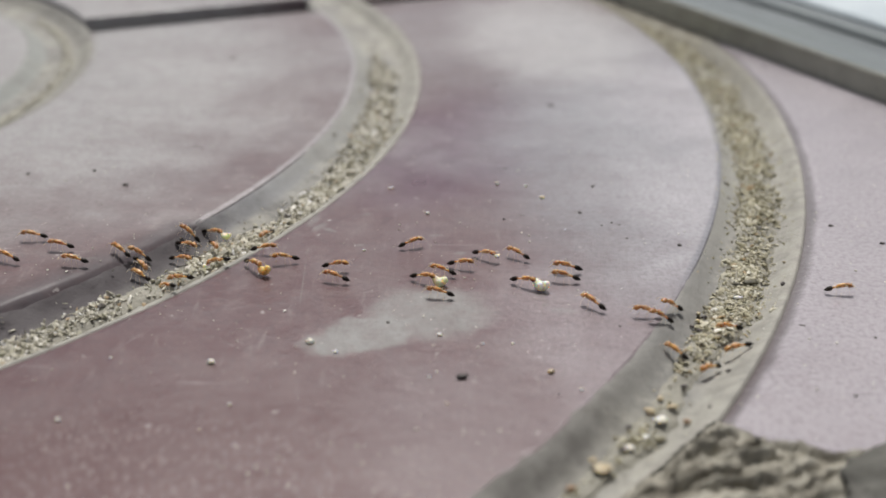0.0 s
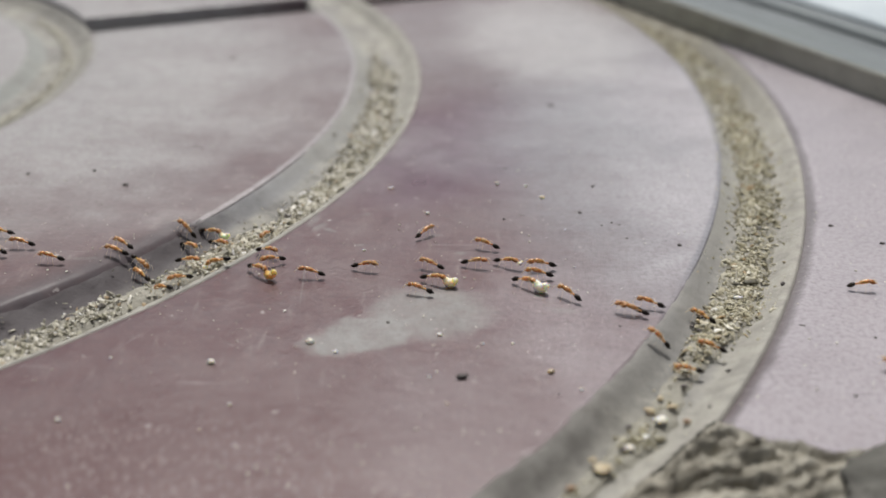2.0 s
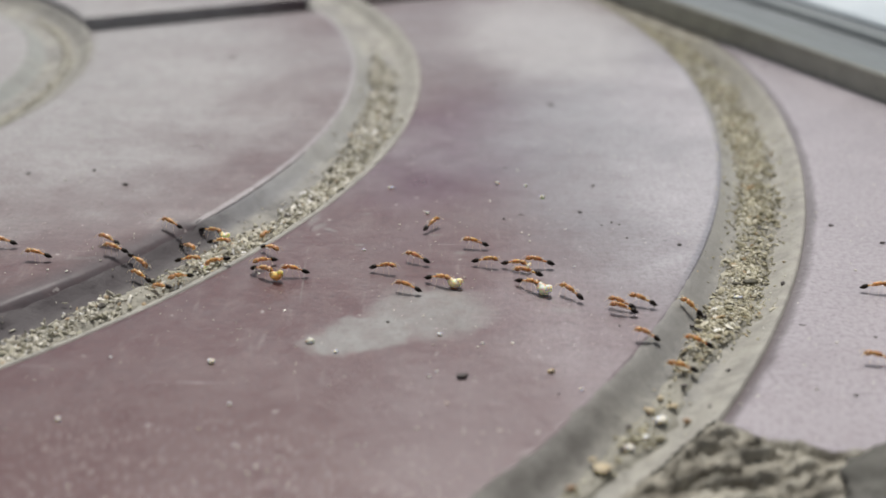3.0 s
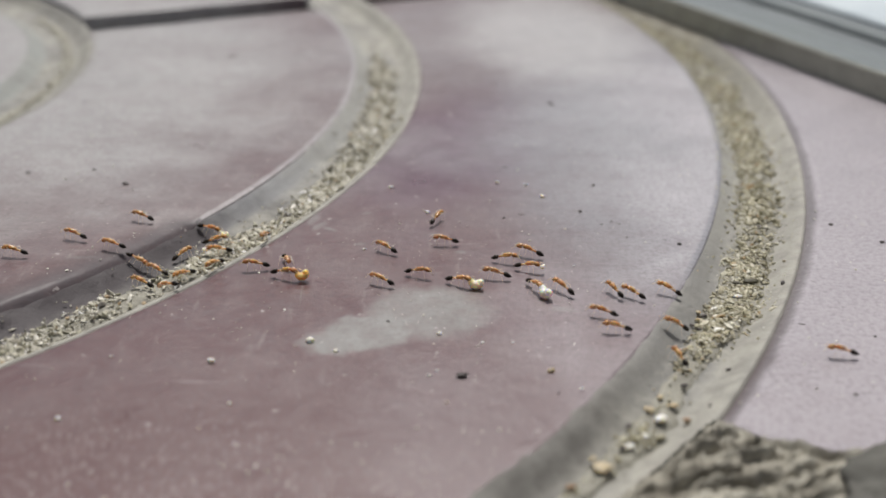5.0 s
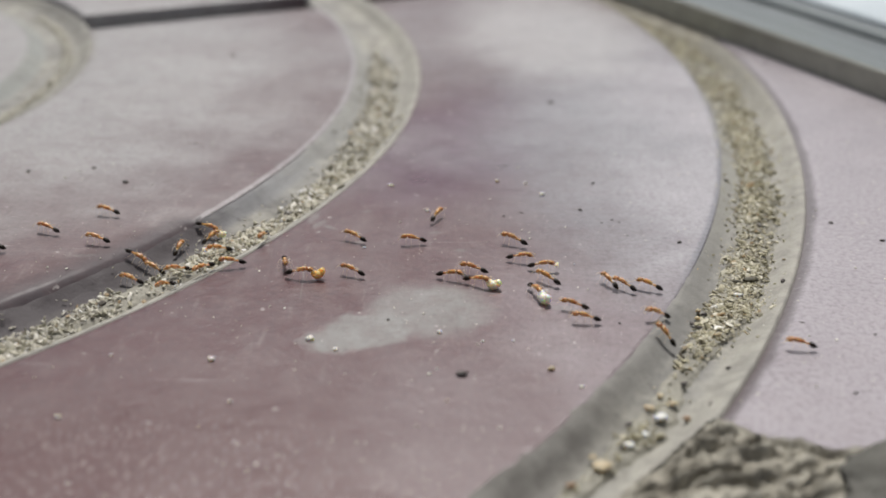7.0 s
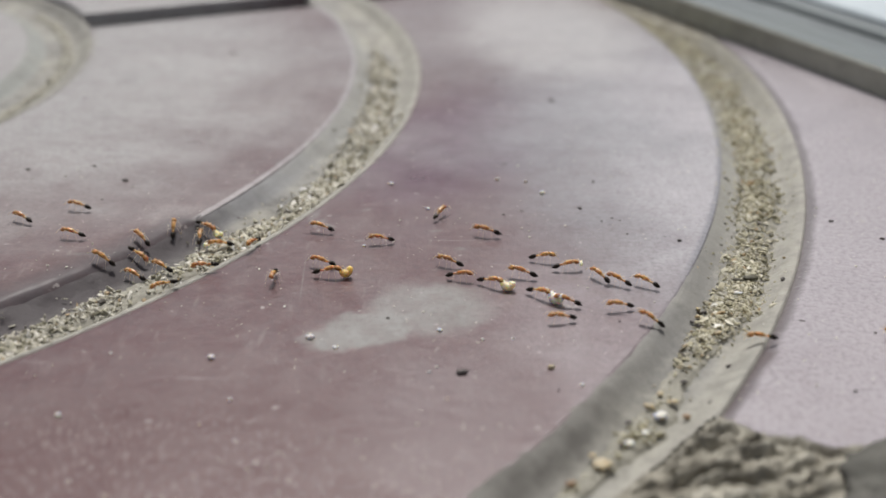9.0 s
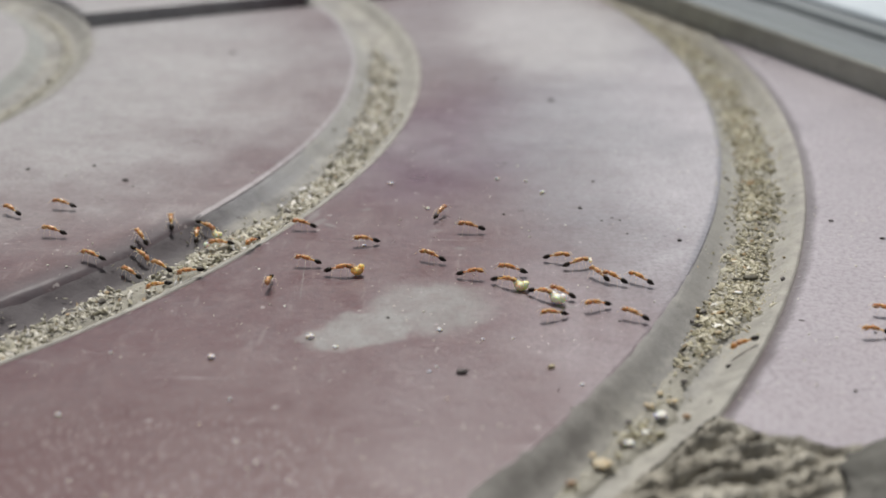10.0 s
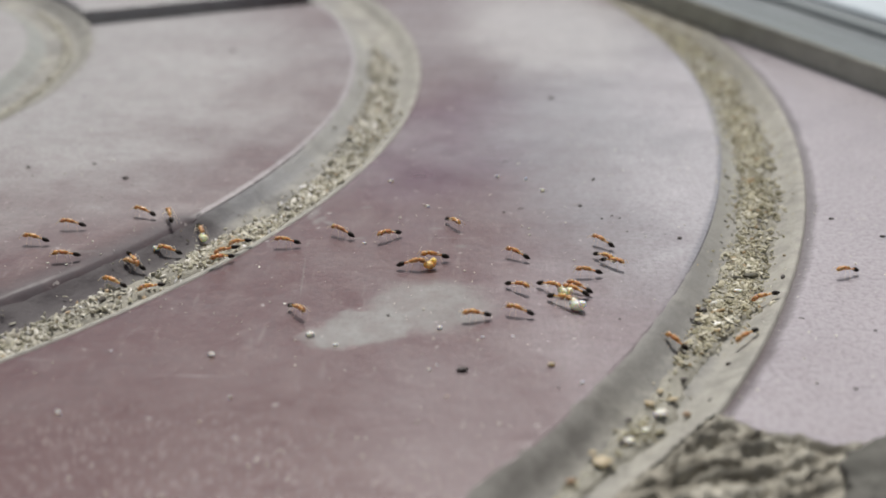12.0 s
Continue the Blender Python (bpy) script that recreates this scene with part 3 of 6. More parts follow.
def broken_corner():
    nx, ny, step = 232, 210, 0.18
    verts = []
    for j in range(ny):
        for i in range(nx):
            x, y = 4.2 + step * i, 52.2 + step * j
            inside = chip_in(x, y)
            outer = math.hypot(x - RING.x, y - RING.y) > GROOVES[2]
            verts.append((x, y, broken_height(x, y) if inside > 0 else (-0.05 if outer else groove_depth(math.hypot(x - RING.x, y - RING.y) - GROOVES[2] + GROOVE_WIDTH) - 0.45), inside))
    faces = []
    for j in range(ny - 1):
        for i in range(nx - 1):
            quad = (j * nx + i, j * nx + i + 1, (j + 1) * nx + i + 1, (j + 1) * nx + i)
            if any(verts[v][3] > -0.2 for v in quad):
                faces.append(quad)
    used = sorted({v for f in faces for v in f})
    index = {v: k for k, v in enumerate(used)}
    mesh_object("broken_corner", [verts[v][:3] for v in used], [tuple(index[v] for v in f) for f in faces], MORTAR, pavement,
                "rough broken mortar where the tile edge has crumbled")


broken_corner()

# ground under and far around the tiles
ground = tagged(mesh_object("ground", [(-40000, -40000, -6), (40000, -40000, -6), (40000, 40000, -6), (-40000, 40000, -6)], [(0, 1, 2, 3)], SUBFLOOR),
                "dark dirty cement bed under the tiles", "ground", kind="structure")
joint_bed = tagged(mesh_object("joint_bed", [(RING.x + 520 * math.cos(0.1745 * i), RING.y + 520 * math.sin(0.1745 * i), -3.6) for i in range(36)],
                               [tuple(range(36))], SUBFLOOR), "dark dirt filling the narrow tile joints", "joint", kind="structure")


# ---------------------------------------------------------------- door sill beyond the tiles
def sill():
    """An aluminium threshold with ridges, and the foot of a white frame behind it."""
    thing = tagged(new("door_sill"), "grey aluminium door sill with long ridges and a dirty front", "door sill", kind="structure")
    normal, along = Vector((0.884, 0.468)), Vector((0.468, -0.884))
    start = Vector((34.3, 247.0))

    def strip(name, profile, material, label):
        verts, faces = [], []
        for s in (-260, 420):
            for n, z in profile:
                p = start + along * s + normal * n
                verts.append((p.x, p.y, z - 0.4 if z > 0 else z))
        k = len(profile)
        for i in range(k - 1):
            faces.append((i, i + 1, k + i + 1, k + i))
        faces += [tuple(range(k))[::-1], tuple(range(k, 2 * k))]
        return mesh_object(name, verts, faces, material, thing, label, smooth=False)

    # dirt blown up against the front where the outer groove runs under it
    verts, faces, steps = [], [], 90
    for i in range(steps + 1):
        s = -60 + 95 * i / steps
        tall = 0.4 * ease((35 - s) / 3.0) * (1 + 0.35 * rough_at(s, 3.0, 6, 3, 1.9))
        for k in range(9):
            n = -3.2 * k / 8
            p = start + along * s + normal * n
            verts.append((p.x, p.y, -0.9 + (tall + 0.9) * (1 - k / 8) ** 1.5 + 0.2 * rough_at(p.x, p.y, 1.8, 3, 7.7) - (0.8 if k == 8 else 0.0)))
    for i in range(steps):
        for k in range(8):
            faces.append((i * 9 + k, i * 9 + k + 1, i * 9 + k + 10, i * 9 + k + 9))
    tagged(mesh_object("dirt_ridge", verts, faces, RIDGE_DIRT), "brownish dirt and sand heaped against the sill", "dirt", kind="stuff")
    strip("front_face", [(0, -2), (0, 4.5), (0.12, 4.75), (0.3, 4.8), (0.3, -2)], DIRTY_FACE, "dirty brown-grey upright front")
    strip("front_rail", [(0.34, -2), (0.34, 4.85), (1.3, 4.95), (4.6, 5.0), (4.9, 4.8), (5.3, 4.8), (5.6, 5.0), (9.0, 5.0), (9.6, 4.6), (9.6, -2)], METAL, "")
    strip("track_channel", [(9.7, -2), (9.7, 4.1), (16.0, 3.9), (16.0, -2)], TRACK, "dark grey track channel")
    strip("middle_rail", [(16.1, -2), (16.1, 4.5), (16.5, 4.9), (19.4, 4.9), (19.8, 4.5), (19.8, -2)], METAL, "")
    strip("track_channel", [(19.9, -2), (19.9, 4.2), (23.6, 4.2), (23.6, -2)], TRACK, "dark grey track channel")
    strip("frame_foot", [(23.7, -2), (23.7, 4.8), (24.3, 5.3), (80, 5.7), (80, -2)], WHITE_FRAME, "white painted frame foot")


sill()


# ---------------------------------------------------------------- sand in the grooves
def rock_shape(seed, detail=1):
    """Corners and faces of an uneven grain of radius about 1."""
    rnd = random.Random(seed)
    bm = bmesh.new()
    bmesh.ops.create_icosphere(bm, subdivisions=detail, radius=1.0)
    pts = []
    for v in bm.verts:
        k = 0.70 + 0.5 * rnd.random()
        pts.append(v.co * k)
    faces = [tuple(v.index for v in f.verts) for f in bm.faces]
    bm.free()
    return pts, faces


SHAPES = [rock_shape(s) for s in range(8)]


def sand_top(u, x, y):
    """Height of the sand's surface at u mm across the groove."""
    pit = 0.30 * math.exp(-((x - 34.2) / 2.0) ** 2 - ((y - 116.9) / 0.9) ** 2)       # a hollow in the outer groove's sand
    return -1.28 - pit + 0.15 * rough_at(x, y, 2.6, 4, 5.5) - 0.012 * (u - 5.9) ** 2


def heaped(x, y):
    """How thickly the sand lies, 0 to 1, from place to place."""
    thin = 0.75 * ease((107 - y) / 14) if x > 5 else 0.0
    return ease(0.60 - thin + 0.95 * rough_at(x, y, 9, 3, 4.2))


def strip(spans, degrees):
    """Middle and half width of the strip of sand across the groove, at a turn round the ring."""
    low = [float(np.interp(degrees, [q[0] for q in spans], [q[i] for q in spans])) for i in (1, 2)]
    return (low[0] + low[1]) / 2, max(0.4, (low[1] - low[0]) / 2)


def sand_groove(r_out, spans, count, picked, label, size_mean=-2.0, mass=SAND):
    """The bed of sand in one groove, its mass of grains, and the nearest grains one by one. spans: rows of turn, from, to across the groove."""
    bed_verts, bed_faces = [], []
    fs = [-1.5 + 0.15 * i for i in range(21)]
    first_turn, last_turn = radians(spans[0][0]), radians(spans[-1][0])
    turns = int((last_turn - first_turn) * r_out / 0.45)
    for f in fs:
        for k in range(turns + 1):
            turn = first_turn + (last_turn - first_turn) * k / turns
            middle, half = strip(spans, math.degrees(turn))
            u = middle + half * f
            x, y = ring_point(r_out - GROOVE_WIDTH + u, turn)
            top = max(sand_top(u, x, y), groove_depth(u) + 0.02) - 0.01 - 0.14 * (1 - heaped(x, y))
            bed_verts.append((x, y, top - 0.75 * ease((abs(f) - 0.55 + 0.35 * rough_at(x, y, 1.5, 3, 3.1)) / 0.8)))
    n = turns + 1
    for i in range(len(fs) - 1):
        for k in range(turns):
            bed_faces.append((i * n + k, (i + 1) * n + k, (i + 1) * n + k + 1, i * n + k + 1))
    bed = tagged(mesh_object("sand_bed", bed_verts, bed_faces, SAND_BED), label, "sand", kind="stuff")
    rnd = random.Random(r_out)
    verts, faces, singles = [], [], 0
    meshes = []
    for pts, tris in SHAPES:
        me = bpy.data.meshes.new("sand_grain")
        me.from_pydata([p * MM for p in pts], [], tris)
        me.materials.append(LOOSE_SAND)
        meshes.append(me)
    placed = 0
    while placed < count:
        turn = first_turn + (last_turn - first_turn) * rnd.random()
        middle, half = strip(spans, math.degrees(turn))
        f = rnd.gauss(0, 0.56 if rnd.random() < 0.95 else 1.1)
        u = min(10.4, max(1.0, middle + half * f))
        x, y = ring_point(r_out - GROOVE_WIDTH + u, turn)
        if rnd.random() > (0.06 + 0.94 * heaped(x, y)) * min(1.0, half / 2.6):
            continue
        placed += 1
        size = min(0.46, max(0.06, rnd.lognormvariate(size_mean, 0.46)))
        z = max(sand_top(u, x, y) - 0.30 * max(0.0, abs(f) - 0.5) - 0.05, groove_depth(u) - 0.08) + size * 0.25
        turned = Euler((rnd.uniform(-0.8, 0.8), rnd.uniform(-0.8, 0.8), rnd.uniform(0, 6.28))).to_matrix()
        squash = Vector((1.0 + 1.1 * rnd.random(), 0.7 + 0.5 * rnd.random(), 0.35 + 0.35 * rnd.random()))
        shape = rnd.randrange(len(SHAPES))
        if singles < picked[4] and picked[0] < x < picked[1] and picked[2] < y < picked[3] and size > 0.13:
            singles += 1
            share("sand_grain", meshes[shape], bed, Matrix.LocRotScale((x * MM, y * MM, z * MM), turned.to_quaternion(), squash * size))
            continue
        base = len(verts)
        for p in SHAPES[shape][0]:
            q = turned @ Vector((p.x * squash.x, p.y * squash.y, p.z * squash.z)) * size
            verts.append((x + q.x, y + q.y, z + q.z))
        faces += [tuple(base + i for i in f) for f in SHAPES[shape][1]]
    tagged(mesh_object("loose_sand", verts, faces, mass, bed, smooth=False), kind="stuff")


sand_groove(GROOVES[1], ((-62, 5.2, 8.8), (-43, 5.2, 9.2), (-40, 4.0, 8.6), (-36, 4.4, 8.3), (-33.5, 4.3, 8.5), (-29, 5.2, 8.8), (-24.6, 5.8, 10.0), (-19.6, 5.4, 10.0), (-14.6, 4.9, 9.4),
                         (-9, 3.9, 8.6), (-3, 3.3, 7.0), (4, 3.0, 6.6), (8, 3.4, 6.0), (10, 4.4, 5.0)), 14600, (-34, -12, 105, 132, 260), "pale coarse sand and grit lying along a ring groove", -1.93)
sand_groove(GROOVES[2], ((-44, 4.4, 6.4), (-35.4, 4.4, 6.6), (-33.3, 4.5, 8.0), (-31.8, 4.7, 7.9), (-29.8, 4.2, 6.6), (-27.2, 3.8, 7.4), (-24.5, 3.4, 8.8), (-22.5, 3.6, 8.8), (-19.1, 3.0, 8.6), (-10.7, 3.0, 7.7),
                         (-7, 2.4, 7.5), (0, 1.6, 7.6), (4, 1.0, 8.2), (38, 1.0, 8.2)), 15500, (14, 36, 84, 122, 260), "olive-beige grit, crumbs and sand in the wide outer groove", -2.05, OLIVE_SAND)
sand_groove(GROOVES[0], ((-70, 5.6, 7.6), (40, 5.6, 7.6)), 260, (0, 0, 0, 0, 0), "thin dusting of yellowish sand in the inner groove", -2.0)


# ---------------------------------------------------------------- crumbs, seeds and stones lying about
def ground_height(x, y):
    r = math.hypot(x - RING.x, y - RING.y)
    for r_out in GROOVES:
        u = r - (r_out - GROOVE_WIDTH)
        if 0 < u < GROOVE_WIDTH:
            return max(groove_depth(u) - 0.1, sand_top(u, x, y) if 2.5 < u < 8.9 else -9)
    return 0.10 * rough_at(x, y, 28, 2, 3.3)


def lying(name, x, y, long, wide, high, turn, material, label, category, seed):
    """A small uneven thing on the tile, long x wide x high mm."""
    pts, faces = rock_shape(seed, 2)
    verts = [(p.x * long / 2, p.y * wide / 2, p.z * high / 2) for p in pts]
    low = min(v[2] for v in verts)
    ob = mesh_object(name, [(a, b, c - low) for a, b, c in verts], faces, material)
    ob.matrix_basis = pose(x * MM, y * MM, (ground_height(x, y) - 0.02) * MM, 0, 0, turn)
    return tagged(ob, label, category)


lying("seed", -41.3, 139.4, 0.8, 0.5, 0.29, 10, DARK_SEED, "dark brown seed fragment lying on the tile", "seed", 20)
lying("seed", -46.7, 144.3, 0.5, 0.35, 0.22, 0, DARK_SEED, "dark brown seed fragment lying on the tile", "seed", 21)
lying("seed", 2.0, 93.7, 1.1, 0.65, 0.43, 15, DARK_SEED, "dark brown seed fragment lying on the tile", "seed", 22)
lying("crumb", -22.0, 95.6, 0.7, 0.6, 0.43, 0, PALE_CRUMB, "pale whitish crumb lying on the tile", "crumb", 23)
lying("crumb", 10.5, 94.9, 0.8, 0.6, 0.36, 20, TAN_CRUMB, "tan brown crumb lying on the tile", "crumb", 24)
lying("crumb", -13.0, 99.8, 0.9, 0.8, 0.5, -20, PALE_CRUMB, "pale whitish crumb lying on the tile", "crumb", 25)
lying("seed", 37.7, 114.9, 0.95, 0.55, 0.36, 60, DARK_SEED, "dark brown seed fragment lying in the sandy groove", "seed", 26)
lying("seed", 47.5, 130.3, 0.6, 0.4, 0.22, 0, DARK_SEED, "dark brown seed fragment lying on the tile", "seed", 27)
lying("seed", 17.0, 133.0, 0.55, 0.4, 0.25, 0, DARK_SEED, "dark brown seed fragment lying on the tile", "seed", 28)
lying("seed", 19.6, 141.8, 0.5, 0.4, 0.22, 0, DARK_SEED, "dark brown seed fragment lying on the tile", "seed", 29)
lying("crumb", 12.6, 137.5, 0.68, 0.6, 0.42, 0, PALE_CRUMB, "pale whitish crumb lying on the tile", "crumb", 30)
lying("crumb", 10.7, 141.4, 0.48, 0.42, 0.32, 0, PALE_CRUMB, "tiny pale whitish crumb lying on the tile", "crumb", 31)
lying("crumb", 7.0, 141.9, 0.66, 0.55, 0.38, 0, PALE_CRUMB, "pale whitish crumb lying on the tile", "crumb", 32)
lying("crumb", -6.9, 139.9, 0.8, 0.45, 0.28, 10, PALE_CRUMB, "pale whitish crumb lying on the tile", "crumb", 33)
lying("crumb", -2.0, 131.9, 0.55, 0.45, 0.30, 0, PALE_CRUMB, "pale whitish crumb lying on the tile", "crumb", 34)
lying("seed", 27.8, 123.9, 0.6, 0.4, 0.25, 10, DARK_SEED, "dark brown seed fragment lying on the tile", "seed", 35)
lying("crumb", -0.2, 101.6, 0.55, 0.5, 0.32, 0, PALE_CRUMB, "pale whitish crumb lying on the tile", "crumb", 36)
lying("crumb", -10.3, 98.0, 0.55, 0.45, 0.25, 0, PALE_CRUMB, "pale whitish crumb lying on the tile", "crumb", 37)
lying("crumb", 13.1, 91.9, 0.6, 0.4, 0.22, 30, PALE_CRUMB, "pale whitish crumb lying on the tile", "crumb", 38)
lying("seed", 28.2, 97.9, 0.75, 0.45, 0.29, 30, DARK_SEED, "dark brown seed fragment lying in the sandy groove", "seed", 39)
lying("seed", 24.9, 90.7, 0.7, 0.3, 0.18, 50, DARK_SEED, "dark brown seed fragment lying in the sandy groove", "seed", 40)
lying("seed", 52.2, 125.4, 0.7, 0.4, 0.25, 0, DARK_SEED, "dark brown seed fragment lying on the tile", "seed", 41)
lying("seed", 9.6, 131.8, 0.9, 0.12, 0.09, 0, DARK_SEED, "dark brown seed fragment lying on the tile", "seed", 42)
lying("crumb", -1.1, 93.8, 0.45, 0.3, 0.18, 0, PALE_CRUMB, "pale whitish crumb lying on the tile", "crumb", 43)
lying("crumb", -0.4, 94.7, 0.35, 0.25, 0.14, 0, PALE_CRUMB, "tiny pale whitish crumb lying on the tile", "crumb", 44)
lying("crumb", 7.1, 100.2, 0.4, 0.3, 0.18, 0, PALE_CRUMB, "tiny pale whitish crumb lying on the tile", "crumb", 45)
lying("crumb", 4.1, 100.0, 0.4, 0.3, 0.18, 0, PALE_CRUMB, "tiny pale whitish crumb lying on the tile", "crumb", 46)
lying("seed", 16.6, 175.1, 0.9, 0.6, 0.29, 0, DARK_SEED, "dark brown seed fragment lying on the tile", "seed", 47)
lying("seed", -37.4, 198.2, 1.0, 0.6, 0.29, 0, DARK_SEED, "dark brown seed fragment lying on the tile", "seed", 48)
lying("seed", -55.0, 142.7, 0.6, 0.4, 0.22, 0, DARK_SEED, "dark brown seed fragment lying on the tile", "seed", 49)
lying("seed", 26.8, 105.8, 0.6, 0.45, 0.29, 0, DARK_SEED, "dark brown seed fragment lying in the sandy groove", "seed", 50)
lying("seed", 38.5, 91.7, 0.5, 0.3, 0.14, 0, DARK_SEED, "dark brown seed fragment lying on the tile", "seed", 51)
lying("crumb", -31.8, 96.3, 0.35, 0.3, 0.14, 0, PALE_CRUMB, "tiny pale whitish crumb lying on the tile", "crumb", 52)
lying("crumb", -33.6, 85.6, 0.6, 0.5, 0.29, 0, PALE_CRUMB, "pale whitish crumb lying on the tile", "crumb", 53)
lying("crumb", -19.0, 88.4, 0.4, 0.35, 0.22, 0, PALE_CRUMB, "tiny pale whitish crumb lying on the tile", "crumb", 54)
lying("seed", -5.5, 104.1, 0.35, 0.3, 0.18, 0, DARK_SEED, "tiny dark brown seed fragment lying on the tile", "seed", 55)
lying("seed", -25.6, 131.7, 0.8, 0.2, 0.11, -5, DARK_SEED, "dark brown seed fragment lying in the sandy groove", "seed", 56)
lying("seed", 10.9, 91.1, 0.3, 0.25, 0.14, 0, DARK_SEED, "tiny dark brown seed fragment lying on the tile", "seed", 57)
lying("crumb", 28.4, 104.2, 0.9, 0.6, 0.4, 20, TAN_CRUMB, "tan brown crumb lying in the sandy groove", "crumb", 58)
# two dark lumps, added to stand for the shade in the sand's hollow
lying("husk", 34.9, 117.4, 1.9, 0.8, 0.46, 4, HOLLOW_SHADE, "dark olive lump added as the shade of a hollow in the sandy groove", "husk", 59)
lying("husk", 33.3, 116.9, 1.2, 0.5, 0.42, -8, HOLLOW_SHADE, "dark olive lump added as the shade of a hollow in the sandy groove", "husk", 88)
lying("seed", 27.9, 108.8, 0.7, 0.4, 0.35, 15, DARK_SEED, "dark brown seed fragment lying in the sandy groove", "seed", 91)
lying("crumb", 27.4, 109.5, 0.6, 0.5, 0.35, 0, TAN_CRUMB, "tan brown crumb lying in the sandy groove", "crumb", 92)
lying("crumb", 27.0, 107.8, 0.7, 0.5, 0.35, 30, TAN_CRUMB, "tan brown crumb lying in the sandy groove", "crumb", 93)
lying("seed", 26.2, 106.6, 0.6, 0.4, 0.30, -20, DARK_SEED, "dark brown seed fragment lying in the sandy groove", "seed", 94)
lying("crumb", 20.0, 88.7, 1.5, 1.0, 0.58, 20, PALE_CRUMB, "pale whitish crumb lying in the sandy groove", "crumb", 60)
lying("seed", 23.2, 94.7, 0.8, 0.55, 0.32, 10, DARK_SEED, "dark brown seed fragment lying in the sandy groove", "seed", 61)
lying("crumb", 13.8, 81.1, 1.9, 1.4, 0.52, 10, TAN_CRUMB, "tan brown crumb lying in the sandy groove", "crumb", 62)
lying("crumb", 10.9, 78.4, 1.0, 0.6, 0.35, 30, BROWN_CRUMB, "reddish brown crumb lying in the sandy groove", "crumb", 63)
lying("crumb", 16.6, 84.3, 0.9, 0.7, 0.40, 10, PALE_CRUMB, "pale whitish crumb lying in the sandy groove", "crumb", 81)
lying("crumb", 18.3, 86.2, 0.8, 0.6, 0.38, 40, PALE_CRUMB, "pale whitish crumb lying in the sandy groove", "crumb", 82)
lying("crumb", 19.2, 90.4, 1.1, 0.8, 0.45, -20, TAN_CRUMB, "tan brown crumb lying in the sandy groove", "crumb", 83)
lying("crumb", 22.4, 88.9, 0.9, 0.7, 0.40, 15, BROWN_CRUMB, "reddish brown crumb lying in the sandy groove", "crumb", 84)
lying("crumb", 20.6, 92.6, 0.8, 0.6, 0.36, 60, TAN_CRUMB, "tan brown crumb lying in the sandy groove", "crumb", 85)
lying("seed", 17.0, 87.6, 0.7, 0.5, 0.30, 30, DARK_SEED, "dark brown seed fragment lying in the sandy groove", "seed", 86)
lying("crumb", 13.2, 82.6, 0.8, 0.6, 0.36, 25, TAN_CRUMB, "tan brown crumb lying in the sandy groove", "crumb", 87)
lying("crumb", 21.5, 91.1, 1.2, 0.7, 0.36, 20, TAN_CRUMB, "tan brown crumb lying in the sandy groove", "crumb", 64)
lying("seed", 15.9, 84.1, 0.8, 0.5, 0.32, 70, DARK_SEED, "dark brown seed fragment lying in the sandy groove", "seed", 65)
lying("seed", 37.8, 145.3, 0.6, 0.4, 0.25, 0, DARK_SEED, "dark brown seed fragment lying in the sandy groove", "seed", 66)
lying("seed", 37.4, 141.0, 0.6, 0.4, 0.25, 0, DARK_SEED, "dark brown seed fragment lying in the sandy groove", "seed", 67)
lying("seed", 34.9, 131.7, 0.5, 0.35, 0.22, 0, DARK_SEED, "dark brown seed fragment lying in the sandy groove", "seed", 68)
lying("crumb", 32.4, 113.1, 1.2, 0.6, 0.36, 10, PALE_CRUMB, "pale whitish crumb lying in the sandy groove", "crumb", 69)
lying("seed", 7.4, 130.5, 0.35, 0.3, 0.18, 0, DARK_SEED, "tiny dark brown seed fragment lying on the tile", "seed", 70)
lying("seed", 19.3, 129.3, 0.35, 0.25, 0.14, 0, DARK_SEED, "tiny dark brown seed fragment lying on the tile", "seed", 71)
lying("seed", 21.5, 129.6, 0.3, 0.25, 0.14, 0, DARK_SEED, "tiny dark brown seed fragment lying on the tile", "seed", 72)
lying("seed", 21.9, 125.7, 0.3, 0.25, 0.14, 0, DARK_SEED, "tiny dark brown seed fragment lying on the tile", "seed", 73)
lying("seed", 20.6, 130.2, 0.3, 0.2, 0.14, 0, DARK_SEED, "tiny dark brown seed fragment lying on the tile", "seed", 74)
lying("seed", 43.9, 102.7, 0.4, 0.25, 0.14, 0, DARK_SEED, "tiny dark brown seed fragment lying on the tile", "seed", 75)
lying("seed", 37.1, 105.0, 0.7, 0.15, 0.09, -10, DARK_SEED, "dark brown seed fragment lying on the tile", "seed", 76)
lying("seed", 18.2, 104.1, 0.3, 0.25, 0.14, 0, DARK_SEED, "tiny dark brown seed fragment lying on the tile", "seed", 77)
lying("crumb", -9.1, 121.0, 0.5, 0.3, 0.18, 0, PALE_CRUMB, "pale whitish crumb lying on the tile", "crumb", 78)
lying("crumb", 14.7, 127.7, 0.3, 0.25, 0.14, 0, PALE_CRUMB, "tiny pale whitish crumb lying on the tile", "crumb", 79)
lying("crumb", 14.8, 117.7, 0.35, 0.2, 0.11, 0, PALE_CRUMB, "tiny pale whitish crumb lying on the tile", "crumb", 80)


